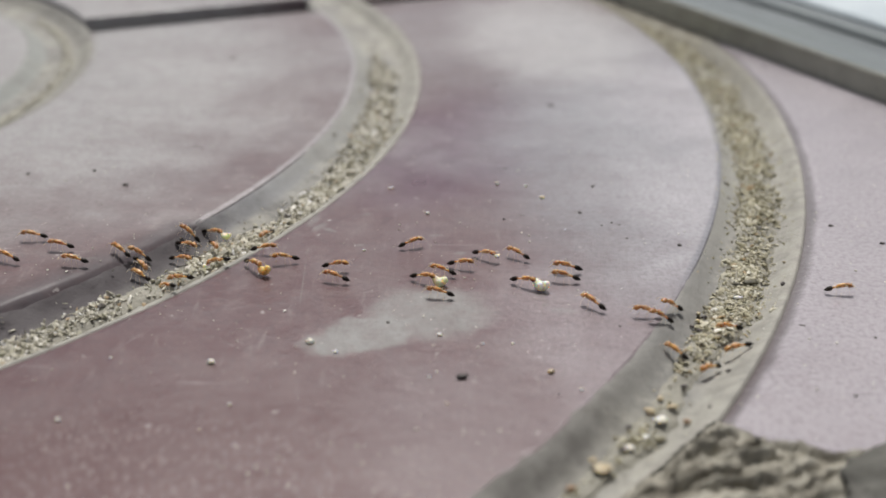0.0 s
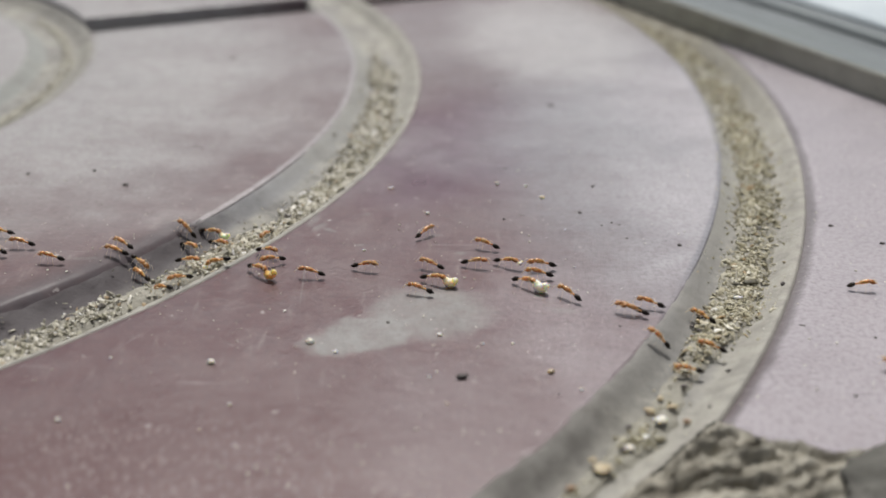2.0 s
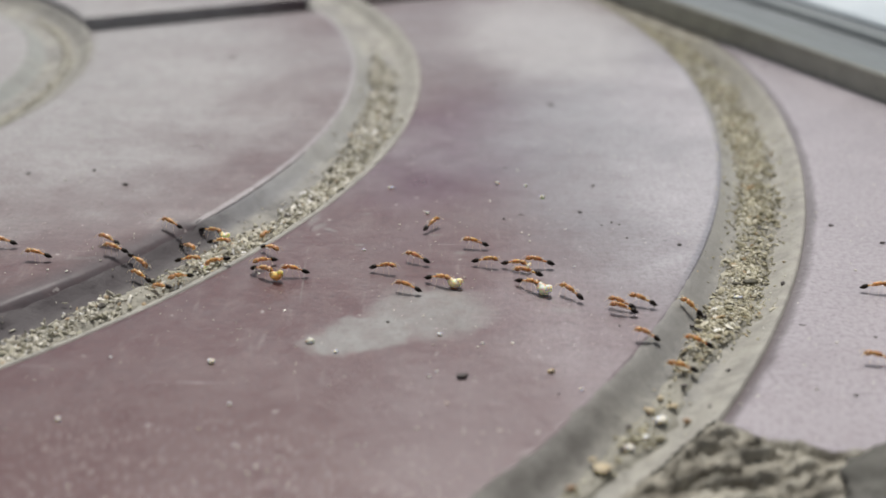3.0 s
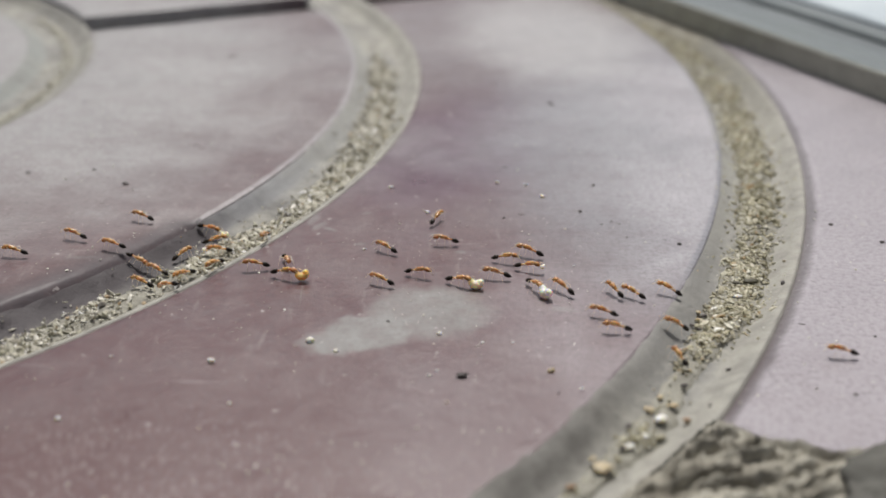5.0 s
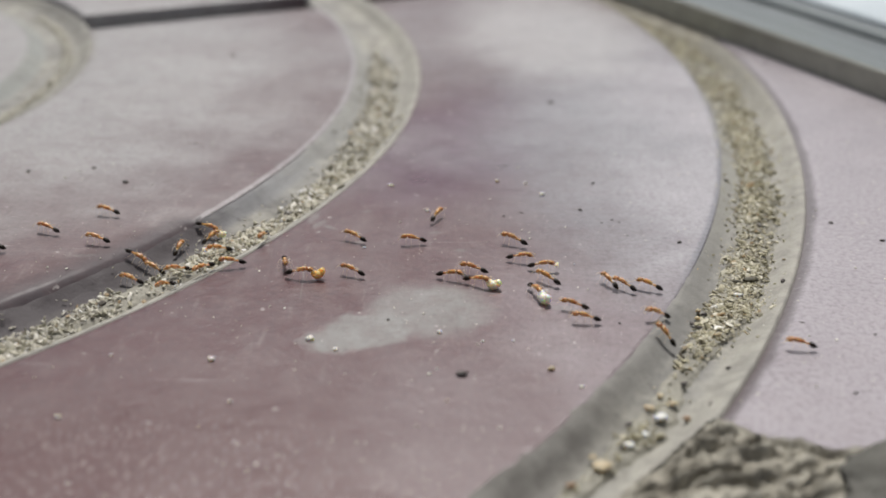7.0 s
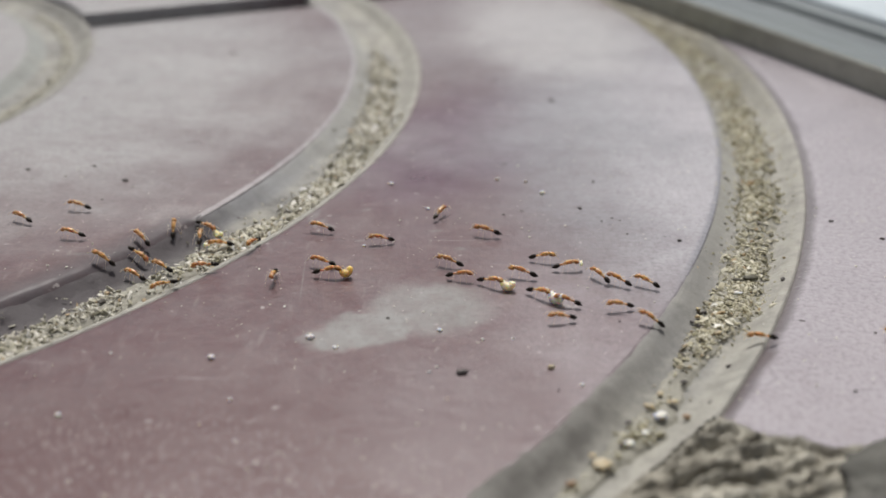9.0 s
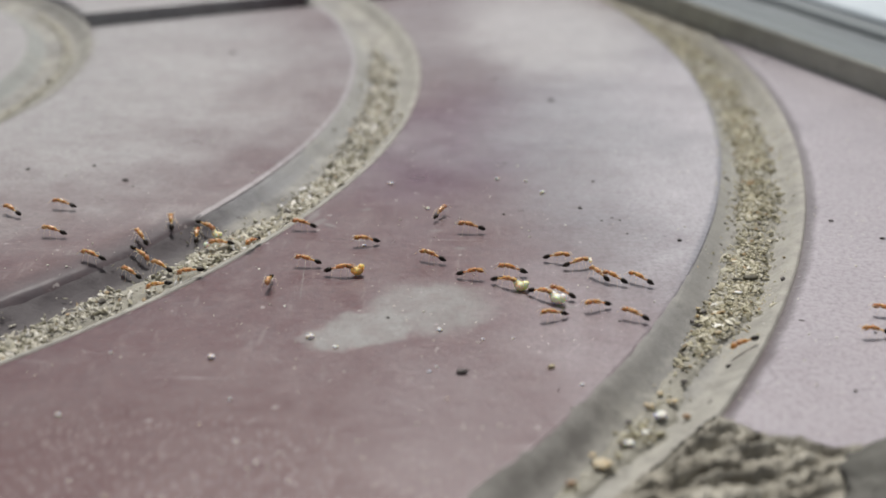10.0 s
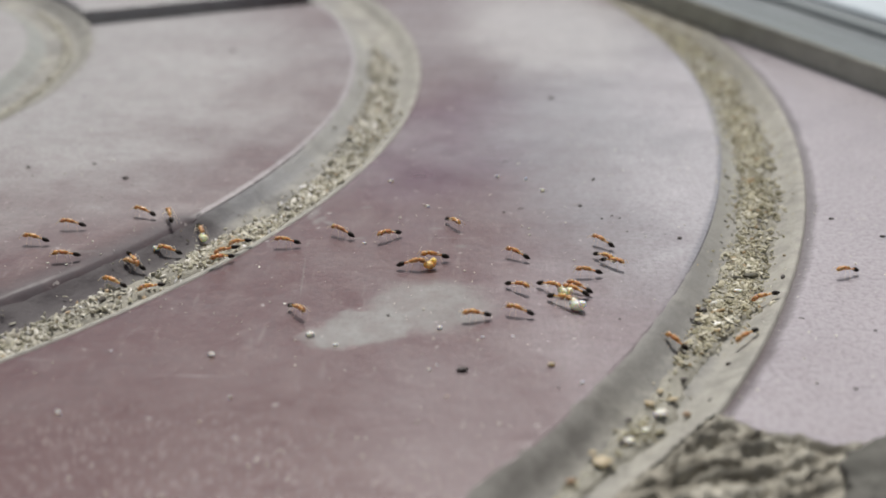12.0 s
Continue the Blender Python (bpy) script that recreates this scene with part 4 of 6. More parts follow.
# fine grit sprinkled thinly over the tiles
def sprinkled_grit():
    rnd = random.Random(77)
    verts, faces, placed = [], [], 0
    while placed < 2100:
        x, y = rnd.uniform(-60, 75), 62 + 150 * rnd.random() ** 1.6
        r = math.hypot(x - RING.x, y - RING.y)
        if any(r_out - GROOVE_WIDTH - 0.5 < r < r_out + 0.5 for r_out in GROOVES) or chip_in(x, y) > -1 or rnd.random() > 0.25 + ease(0.5 + rough_at(x, y, 14, 3, 8.8)):
            continue
        placed += 1
        size = min(0.16, rnd.lognormvariate(-2.9, 0.5))
        shape, turn, base = rnd.randrange(len(SHAPES)), rnd.uniform(0, 6.28), len(verts)
        z = ground_height(x, y) + 0.3 * size
        for p in SHAPES[shape][0]:
            px, py = p.x * 1.3 * size, p.y * 0.9 * size
            verts.append((x + px * math.cos(turn) - py * math.sin(turn), y + px * math.sin(turn) + py * math.cos(turn), z + p.z * 0.6 * size))
        faces += [tuple(base + i for i in f) for f in SHAPES[shape][1]]
    tagged(mesh_object("grit", verts, faces, GRIT, smooth=False), "fine pale grit sprinkled thinly over the tiles", "grit", kind="stuff")


sprinkled_grit()


# a dark stone at the edge of the broken corner
def dark_stone():
    bm = bmesh.new()
    bmesh.ops.create_icosphere(bm, subdivisions=5, radius=1.0)
    verts = []
    for v in bm.verts:
        p = v.co
        k = 1 + 0.16 * noise.fractal(p * 1.6, 0.9, 2.1, 3) + 0.05 * noise.fractal(p * 7, 0.9, 2.1, 4)
        verts.append((p.x * 9.0 * k, p.y * 7.5 * k, p.z * 2.8 * k))
    faces = [tuple(v.index for v in f.verts) for f in bm.faces]
    bm.free()
    ob = tagged(mesh_object("stone", verts, faces, STONE), "dark grey rough stone beside the crumbled tile edge", "stone")
    ob.matrix_basis = pose(41.6 * MM, 76.6 * MM, -0.6 * MM, 0, 0, 22)


dark_stone()


# ---------------------------------------------------------------- the ants
def blob(sections, sides=12):
    """A closed body along x: sections of (x, z, half width, half height)."""
    verts, faces = [(sections[0][0] - 0.3 * sections[0][2], 0, sections[0][1])], []
    for x, z, w, h in sections:
        for k in range(sides):
            a = 2 * math.pi * k / sides
            verts.append((x, w * 1.33 * math.cos(a), z + h * 1.3 * math.sin(a)))
    verts.append((sections[-1][0] + 0.3 * sections[-1][2], 0, sections[-1][1]))
    for k in range(sides):
        j = (k + 1) % sides
        faces.append((0, 1 + j, 1 + k))
        for i in range(len(sections) - 1):
            a, b = 1 + i * sides, 1 + (i + 1) * sides
            faces.append((a + k, a + j, b + j, b + k))
        end = 1 + (len(sections) - 1) * sides
        faces.append((end + k, end + j, len(verts) - 1))
    return verts, faces


def limb(points, radii, sides=6):
    """A thin jointed tube through points."""
    verts, faces = [], []
    pts = [Vector(p) for p in points]
    for i, p in enumerate(pts):
        ahead = (pts[min(i + 1, len(pts) - 1)] - pts[max(i - 1, 0)]).normalized()
        side = ahead.cross(Vector((0.31, 0.17, 0.94))).normalized()
        up = side.cross(ahead)
        for k in range(sides):
            a = 2 * math.pi * k / sides
            q = p + (side * math.cos(a) + up * math.sin(a)) * radii[i]
            verts.append(tuple(q))
    for i in range(len(pts) - 1):
        for k in range(sides):
            j = (k + 1) % sides
            faces.append((i * sides + k, i * sides + j, (i + 1) * sides + j, (i + 1) * sides + k))
    faces += [tuple(range(sides))[::-1], tuple(range((len(pts) - 1) * sides, len(pts) * sides))]
    return verts, faces


LEGS = (("front", 0.52, 38), ("middle", 0.30, -6), ("hind", 0.10, -48))


def build_ant():
    ant = tagged(new("ant"), "small amber-orange ant with a shiny black gaster", "ant", group="ants on the trail")
    # the body leans up towards the head
    mesh_object("gaster", *blob([(-1.46, 0.47, 0.015, 0.015), (-1.39, 0.495, 0.05, 0.05), (-1.29, 0.53, 0.105, 0.10), (-1.17, 0.57, 0.17, 0.16), (-1.03, 0.61, 0.205, 0.195), (-0.88, 0.66, 0.20, 0.19),
                                 (-0.72, 0.70, 0.18, 0.18), (-0.63, 0.71, 0.09, 0.09)]), BLACK, ant, "shiny black gaster")
    mesh_object("petiole", *blob([(-0.66, 0.71, 0.05, 0.05), (-0.56, 0.755, 0.082, 0.09), (-0.48, 0.775, 0.062, 0.066), (-0.40, 0.80, 0.080, 0.095), (-0.31, 0.815, 0.062, 0.066),
                                  (-0.20, 0.83, 0.06, 0.062)], 10), AMBER, ant)
    mesh_object("thorax", *blob([(-0.26, 0.83, 0.08, 0.08), (-0.16, 0.875, 0.125, 0.13), (-0.04, 0.935, 0.150, 0.160), (0.10, 0.985, 0.162, 0.172), (0.22, 1.01, 0.166, 0.168), (0.34, 1.045, 0.180, 0.180),
                                 (0.50, 1.075, 0.192, 0.188), (0.62, 1.085, 0.180, 0.170), (0.72, 1.08, 0.145, 0.135), (0.82, 1.07, 0.10, 0.10)], 14), AMBER, ant)
    head = mesh_object("head", *blob([(0.77, 1.07, 0.10, 0.10), (0.84, 1.08, 0.165, 0.155), (0.94, 1.075, 0.212, 0.185), (1.06, 1.06, 0.230, 0.192), (1.18, 1.04, 0.224, 0.180), (1.29, 1.015, 0.198, 0.150),
                                      (1.39, 0.99, 0.145, 0.10), (1.45, 0.97, 0.08, 0.06)]), BROWN_HEAD, ant)
    for side in (-1, 1):
        mesh_object("eye", *blob([(1.06, 1.12, 0.02, 0.02), (1.09, 1.12, 0.045, 0.045), (1.14, 1.115, 0.045, 0.045), (1.17, 1.11, 0.02, 0.02)], 8), EYE_BLACK, head,
                    "small black eye").matrix_basis = pose(0, side * 0.205 * MM, 0)
        mesh_object("mandible", *limb([(1.36, side * 0.12, 0.96), (1.47, side * 0.13, 0.93), (1.55, side * 0.05, 0.91)], (0.04, 0.035, 0.014)), AMBER, head)
        mesh_object("antenna", *limb([(1.26, side * 0.09, 1.08), (1.36, side * 0.30, 1.20), (1.40, side * 0.38, 1.20), (1.58, side * 0.44, 1.00), (1.78, side * 0.42, 0.78)],
                                     (0.018, 0.016, 0.017, 0.02, 0.028)), AMBER_LEG, ant)
        for kind, x, yaw in LEGS:
            out = 1.0 if kind != "hind" else 1.15
            root = {"front": 1.00, "middle": 0.93, "hind": 0.87}[kind]
            foot = root - 0.015
            verts, faces = limb([(0, 0, 0), (0, 0.14, -0.06), (0, 0.52 * out, 0.16), (0, 0.58 * out, 0.14), (0, 0.84 * out, -0.50), (0, 0.98 * out, 0.06 - foot), (0, 1.12 * out, -foot)],
                                (0.042, 0.030, 0.019, 0.016, 0.010, 0.008, 0.006))
            c, s = math.cos(radians(-yaw)), math.sin(radians(-yaw))
            verts = [(0.82 * (px * c - py * s), 0.82 * side * (px * s + py * c), pz) for px, py, pz in verts]
            if side < 0:
                faces = [f[::-1] for f in faces]
            leg = mesh_object("leg", verts, faces, AMBER_LEG, ant)
            leg.matrix_basis = pose(x * MM, side * 0.08 * MM, root * MM)
    return ant


NAMES = "a1 a2 a3 a4 a5 a6 a7 a8 a9 a10 a11 a12 a13 a14 a15 a16 a17 a18 a19 a20 a21 a22 a23 a24 a25 a26 a27 a28 a29 a30 a31 a32 a33 a34 a35 a36 a37 a38 a39 b5 b33 b38 c38 c39 d1".split()
first = build_ant()
ants = {n: first if i == 0 else copy_thing(first, Matrix()) for i, n in enumerate(NAMES)}
for n in NAMES:
    size = {"a27": 1.16, "a28": 1.12, "a29": 1.12, "a30": 1.14, "a17": 1.14, "a22": 1.10}.get(n, 1.06)
    ants[n].scale = (size, size, size)
for n, words in (("a17", "amber ant with black gaster lugging a golden larva"), ("a22", "amber ant with black gaster dragging a cream larva"),
                 ("a29", "amber ant with black gaster holding a large white larva"), ("a26", "amber ant with black gaster bearing a small pale grub"),
                 ("a11", "amber ant with black gaster holding a pale larva in the groove")):
    ants[n]["label"] = words


def build_larva(material, size, label, at):
    """A plump curved grub in the jaws of an ant; at: its place in the ant's space."""
    points, radii = [], []
    for i in range(17):
        f = i / 16
        a = radians(-35 + 215 * f)
        points.append((0.36 * size * math.cos(a), 0.05 * size * math.sin(3 * a), 0.10 * size - 0.31 * size * math.sin(a)))
        radii.append(size * (0.03 + 0.285 * math.sin(math.pi * min(1.0, 0.03 + 0.93 * f)) ** 0.55) * (1 + 0.06 * (i % 2)) * (0.9 + 0.25 * f))
    ob = tagged(mesh_object("larva", *limb(points, radii, 14), material), label, "larva", group="brood carried by ants")
    return ob, at


larvae = {
    "a17": build_larva(GOLD, 1.4, "plump golden larva carried in an ant's jaws", (1.85, 0, 0.78, 15, -10, 25)),
    "a22": build_larva(CREAM, 1.5, "plump cream-coloured larva carried in an ant's jaws", (1.85, 0.05, 0.78, 15, 8, 20)),
    "a29": build_larva(WHITE, 1.65, "large ivory-white larva carried in an ant's jaws", (1.88, 0.0, 0.86, 10, 10, 10)),
    "a26": build_larva(CREAM, 0.65, "small pale grub carried in an ant's jaws", (1.66, 0, 0.90, 0, 10, 70)),
    "a11": build_larva(CREAM, 1.2, "pale yellowish larva carried in an ant's jaws", (1.80, 0, 0.82, 0, 10, 20)),
    "a15": build_larva(WHITE, 0.8, "small white larva carried in an ant's jaws", (1.55, 0, 0.88, 0, 5, 40)),
}


def on(x, y, turn, z=0.0, climb=0.0):
    """An ant's pose on the tiles: millimetres, heading in degrees, climb in degrees."""
    return pose(x * MM, y * MM, z * MM, 0, -climb, turn)


def crawl(ant, rows):
    """Key an ant's way, the swing of its legs in step with the way it covers, and the larva that it carries."""
    walk(ant, rows)
    name = [n for n in NAMES if ants[n] == ant][0]
    if name in larvae:
        ob, (x, y, z, rx, ry, rz) = larvae[name]
        k = ant.scale.x * MM
        walk(ob, [(t, m @ pose(x * k, y * k, z * k, rx, ry, rz)) for t, m in rows])
    beat = 0.8 + 0.5 * random.Random(name).random()
    legs = [c for c in ant.children if c.name.startswith("leg")]
    for i, leg in enumerate(legs):
        at = leg.location.copy()
        base = 0.0 if (i % 3 + i // 3) % 2 == 0 else 0.5
        swing = []
        for k in range(int(12.0 * beat * 2) + 2):
            t = min(12.0, k / (beat * 2))
            swing.append((t, Matrix.Translation(at) @ pose(0, 0, 0, 0, 0, 9.0 * math.cos(math.pi * (k + 2 * base)))))
            if t >= 12.0:
                break
        walk(leg, swing)


def motions():
    crawl(ants["a1"], [
        (0, on(-48.47, 116.51, 156)), (0.5, on(-48.93, 116.93, 156)), (1, on(-49.39, 117.34, 156)), (1.5, on(-50.06, 118.20, 156)),
        (2, on(-50.49, 118.33, 156)), (2.5, on(-50.85, 118.26, 156)), (3, on(-51.56, 118.48, 156)), (5, on(-55.49, 118.73, 156)),
        (12, on(-66.78, 118.24, 156)),
    ])
    crawl(ants["a2"], [
        (0, on(-47.44, 122.27, -178)), (0.5, on(-48.35, 122.23, -178)), (1, on(-49.30, 122.35, -178)), (1.5, on(-50.25, 122.63, -178)),
        (2, on(-51.58, 123.05, -178)), (2.5, on(-52.65, 123.27, -178)), (3, on(-53.85, 123.48, -178)), (5, on(-58.31, 123.73, -178)),
        (12, on(-70.87, 122.23, -178)),
    ])
    crawl(ants["a3"], [
        (0, on(-43.57, 119.80, 174)), (0.5, on(-44.72, 119.75, 174)), (1, on(-45.74, 119.71, 174)), (1.5, on(-46.93, 119.82, 174)),
        (2, on(-48.16, 120.22, 174)), (2.5, on(-49.15, 120.28, 174)), (3, on(-50.27, 120.34, 174)), (5, on(-54.82, 120.72, 174)),
        (7, on(-59.10, 120.86, 174)), (12, on(-71.42, 120.79, 174)),
    ])
    crawl(ants["a4"], [
        (0, on(-40.90, 116.06, 175)), (0.5, on(-41.37, 116.19, 175)), (1, on(-41.97, 116.32, 174)), (1.5, on(-42.99, 116.58, 174)),
        (2, on(-43.68, 116.56, 173)), (2.5, on(-44.50, 116.77, 173)), (3, on(-45.30, 117.13, 172)), (5, on(-48.15, 117.74, 171)),
        (5.5, on(-48.94, 118.21, 170)), (6, on(-49.35, 118.11, 170)), (6.5, on(-50.20, 118.54, 170)), (7, on(-50.91, 118.53, 170)),
        (9, on(-53.89, 119.16, 170)), (12, on(-65.97, 120.31, 170)),
    ])
    crawl(ants["a5"], [
        (0, on(-34.96, 119.45, -177, -0.83, 26)), (0.5, on(-35.13, 119.70, -189, -0.66, 24)), (1, on(-35.64, 120.22, -201, -0.35, 12)),
        (1.5, on(-35.97, 120.22, -213, -0.28, 6)), (2, on(-36.62, 120.33, -211)), (2.5, on(-37.41, 120.82, -210)), (3, on(-38.43, 121.16, -208)),
        (5, on(-42.70, 122.38, -201)), (5.5, on(-43.48, 122.53, -199)), (6, on(-44.25, 122.84, -197)), (6.5, on(-45.23, 123.33, -199)),
        (7, on(-46.19, 123.51, -201)), (9, on(-50.04, 125.88, -209)), (9.5, on(-51.04, 126.97, -211)), (10, on(-51.88, 127.75, -213)),
        (10.5, on(-52.52, 128.32, -215)), (11, on(-53.37, 129.20, -215)), (11.5, on(-54.13, 130.00, -215)), (11.9, on(-54.80, 129.96, -215)),
        (12, on(-61.25, 132.43, -215)),
    ])
    crawl(ants["a6"], [
        (0, on(-36.68, 119.19, 146, -0.29, 6)), (1, on(-36.77, 118.97, 158, -0.28, 6)), (1.5, on(-36.97, 118.83, 165, -0.21, 3)),
        (2, on(-37.04, 118.86, 165, -0.20, 2)), (3, on(-37.08, 118.90, 165)), (5, on(-37.59, 119.88, 165)), (5.5, on(-37.88, 120.22, 165)),
        (6, on(-38.31, 120.41, 165)), (6.5, on(-38.83, 120.86, 166)), (7, on(-39.67, 120.84, 166)), (9, on(-42.81, 121.75, 169)),
        (9.5, on(-43.96, 122.74, 169)), (10, on(-45.10, 122.17, 170)), (10.5, on(-45.71, 122.20, 170)), (11, on(-46.65, 122.70, 170)),
        (11.5, on(-47.62, 122.64, 170)), (11.9, on(-48.20, 122.60, 170)), (12, on(-54.80, 123.40, 170)),
    ])
    crawl(ants["a7"], [
        (0, on(-33.61, 115.71, 147, -1.72, 0)), (1.5, on(-33.58, 115.84, 138, -1.72, 0)), (3, on(-33.51, 115.36, 146, -1.72, 0)),
        (5, on(-32.85, 113.25, 155, -1.41, 0)), (5.5, on(-33.28, 113.12, 158, -1.42, 0)), (6, on(-33.51, 113.17, 160, -1.45, 0)),
        (6.5, on(-33.69, 113.37, 161, -1.48, 0)), (7, on(-34.27, 114.11, 161, -1.73, 0)), (9, on(-37.98, 116.11, 164, -0.38, 18)),
        (9.5, on(-38.60, 115.98, 164, -0.24, 9)), (10, on(-38.92, 116.12, 165, -0.15, 2)), (10.5, on(-39.46, 116.54, 165)),
        (11, on(-39.92, 116.96, 169)), (11.5, on(-40.50, 117.15, 172)), (11.9, on(-41.09, 117.36, 175)), (12, on(-46.33, 119.47, 175)),
    ])
    crawl(ants["a8"], [
        (0, on(-29.21, 110.77, 139, -0.47, -31)), (1.5, on(-29.46, 110.79, 143, -0.62, -30)), (3, on(-30.22, 112.22, 148, -1.40, -26)),
        (5, on(-29.11, 110.81, 154, -0.43, -30)), (6, on(-29.19, 110.72, 157, -0.44, -30)), (7, on(-29.39, 110.90, 155, -0.63, -30)),
        (9, on(-34.04, 114.68, 150, -1.72, 0)), (9.5, on(-34.37, 115.08, 149, -1.72, 0)), (10, on(-34.53, 115.05, 148, -1.72, 0)),
        (10.5, on(-35.00, 115.22, 146, -1.71, 0)), (11, on(-35.33, 114.78, 163, -1.67, 0)), (11.5, on(-35.52, 114.54, 179, -1.70, 0)),
        (11.9, on(-35.94, 114.35, 192, -1.67, 0)), (12, on(-41.70, 115.49, 195)),
    ])
    crawl(ants["a9"], [
        (0, on(-29.01, 114.87, -154, -1.52, 0)), (1.5, on(-29.06, 114.90, -148, -1.51, 0)), (3, on(-28.97, 114.98, -142, -1.49, 0)),
        (5, on(-28.73, 115.67, -134, -1.47, 0)), (6, on(-28.74, 115.61, -130, -1.48, 0)), (7, on(-29.55, 116.13, -161, -1.37, 0)),
        (9, on(-34.89, 121.46, -222, -0.33, 11)), (10.5, on(-34.94, 121.49, -231, -0.28, 8)), (11.5, on(-35.30, 120.93, -198, -0.28, 8)),
        (11.9, on(-35.78, 120.41, -185, -0.23, 4)), (12, on(-43.38, 123.71, -182)),
    ])
    crawl(ants["a10"], [
        (0, on(-30.49, 125.75, 164, -0.98, 28)), (1.5, on(-30.54, 126.06, 156, -0.91, 30)), (2, on(-30.91, 126.40, 154, -0.70, 26)),
        (2.5, on(-31.67, 126.51, 151, -0.34, 13)), (3, on(-32.25, 125.96, 153, 0.00, 2)), (5, on(-36.17, 127.81, 159)),
        (5.5, on(-37.21, 128.13, 161)), (6, on(-38.47, 128.45, 162)), (6.5, on(-39.51, 128.75, 163)), (7, on(-40.58, 128.89, 164)),
        (9, on(-44.33, 129.69, 168)), (9.5, on(-45.52, 129.75, 169)), (10, on(-46.29, 129.99, 169)), (10.5, on(-47.03, 130.36, 170)),
        (11, on(-47.80, 130.40, 170)), (11.5, on(-48.74, 130.52, 170)), (11.9, on(-49.35, 130.47, 170)), (12, on(-56.64, 131.34, 170)),
    ])
    crawl(ants["a11"], [
        (0, on(-27.89, 127.08, -23, -1.44, -3)), (1, on(-28.12, 127.00, -21, -1.37, -6)), (3, on(-28.16, 127.05, -17, -1.31, -8)),
        (5, on(-28.49, 127.25, -14, -1.11, -17)), (6, on(-28.61, 127.24, -12, -1.07, -18)), (7, on(-28.70, 127.13, -18, -1.05, -19)),
        (9, on(-28.80, 127.01, -29, -1.09, -19)), (10.5, on(-28.94, 126.96, -36, -1.08, -20)), (11.5, on(-29.14, 126.68, -57, -1.16, -18)),
        (11.9, on(-29.17, 126.41, -66, -1.23, -15)), (12, on(-29.08, 125.95, -68, -1.42, -7)),
    ])
    crawl(ants["a12"], [
        (0, on(-30.33, 123.48, -23, -1.45, -7)), (0.5, on(-30.20, 123.57, -26, -1.60, -3)), (1.5, on(-30.03, 123.64, -33, -1.64, -1)),
        (3, on(-30.09, 123.20, -43, -1.68, 0)), (3.5, on(-30.58, 122.11, 26, -1.69, 0)), (4, on(-31.08, 121.04, 95, -1.71, 0)),
        (5, on(-31.99, 116.77, 149, -1.68, 0)), (5.5, on(-32.03, 116.66, 149, -1.67, 0)), (6, on(-32.12, 116.78, 149, -1.70, 0)),
        (7, on(-32.33, 116.83, 149, -1.71, 0)), (9, on(-31.38, 116.39, 149, -1.47, 0)), (10.5, on(-31.47, 116.24, 149, -1.48, 0)),
        (11, on(-31.84, 116.08, 151, -1.46, 0)), (11.5, on(-31.88, 115.88, 152, -1.45, 0)), (11.9, on(-32.04, 115.69, 154, -1.45, 0)),
        (12, on(-34.53, 116.49, 154, -1.64, 0)),
    ])
    crawl(ants["a13"], [
        (0, on(-26.93, 122.89, -61, -1.20, 0)), (1.5, on(-26.56, 123.46, -38, -1.20, 0)), (3, on(-26.43, 123.70, -15, -1.20, 0)),
        (5, on(-27.03, 124.50, 15, -1.44, 0)), (6, on(-27.28, 125.08, 30, -1.70, 0)), (7, on(-27.73, 125.21, 59, -1.72, 0)),
        (7.8, on(-28.34, 125.12, 82, -1.70, 0)), (9, on(-28.90, 124.82, 95, -1.70, 0)), (9.5, on(-29.07, 124.87, 96, -1.68, 0)),
        (10, on(-29.28, 124.88, 97, -1.63, 0)), (10.5, on(-29.43, 124.84, 99, -1.51, 0)), (11, on(-29.86, 125.29, 103, -1.37, 11)),
        (11.5, on(-30.18, 125.53, 107, -1.19, 20)), (11.9, on(-30.44, 125.58, 110, -1.06, 25)), (12, on(-32.63, 126.31, 111)),
    ])
    crawl(ants["a14"], [
        (0, on(-30.28, 120.18, -21, -1.71, 0)), (0.5, on(-30.00, 119.96, -18, -1.65, 0)), (1, on(-29.36, 118.68, -15, -1.20, 0)),
        (1.5, on(-29.15, 118.73, -13, -1.20, 0)), (3, on(-29.11, 118.77, -5, -1.20, 0)), (5, on(-30.27, 121.11, 55, -1.73, 0)),
        (5.5, on(-30.41, 121.19, 59, -1.72, 0)), (6, on(-30.47, 121.53, 63, -1.70, 0)), (6.5, on(-30.70, 121.72, 72, -1.68, 0)),
        (7, on(-30.83, 122.04, 80, -1.67, 0)), (9, on(-31.92, 124.90, 95, -0.61, 17)), (9.5, on(-32.14, 125.29, 100, -0.37, 10)),
        (10, on(-32.35, 125.70, 104, -0.26, 4)), (10.5, on(-32.54, 126.02, 109)), (11, on(-33.35, 126.58, 126)), (11.5, on(-33.83, 126.68, 142)),
        (11.9, on(-34.14, 126.45, 156)), (12, on(-35.82, 127.44, 159)),
    ])
    crawl(ants["a15"], [
        (0, on(-24.74, 116.78, 168, -0.23, -28)), (3, on(-24.84, 116.93, 180, -0.34, -26)), (5, on(-25.84, 121.41, 188, -1.20, 0)),
        (6, on(-25.82, 121.29, 192, -1.20, 0)), (7, on(-25.80, 121.17, 193, -1.20, 0)), (9, on(-25.82, 122.05, 195, -1.20, 0)),
        (10.5, on(-25.77, 122.14, 197, -1.20, 0)), (11.5, on(-25.90, 122.24, 176, -1.20, 0)), (11.9, on(-26.06, 121.90, 168, -1.20, 0)),
        (12, on(-31.43, 120.45, 166, -1.70, 0)),
    ])
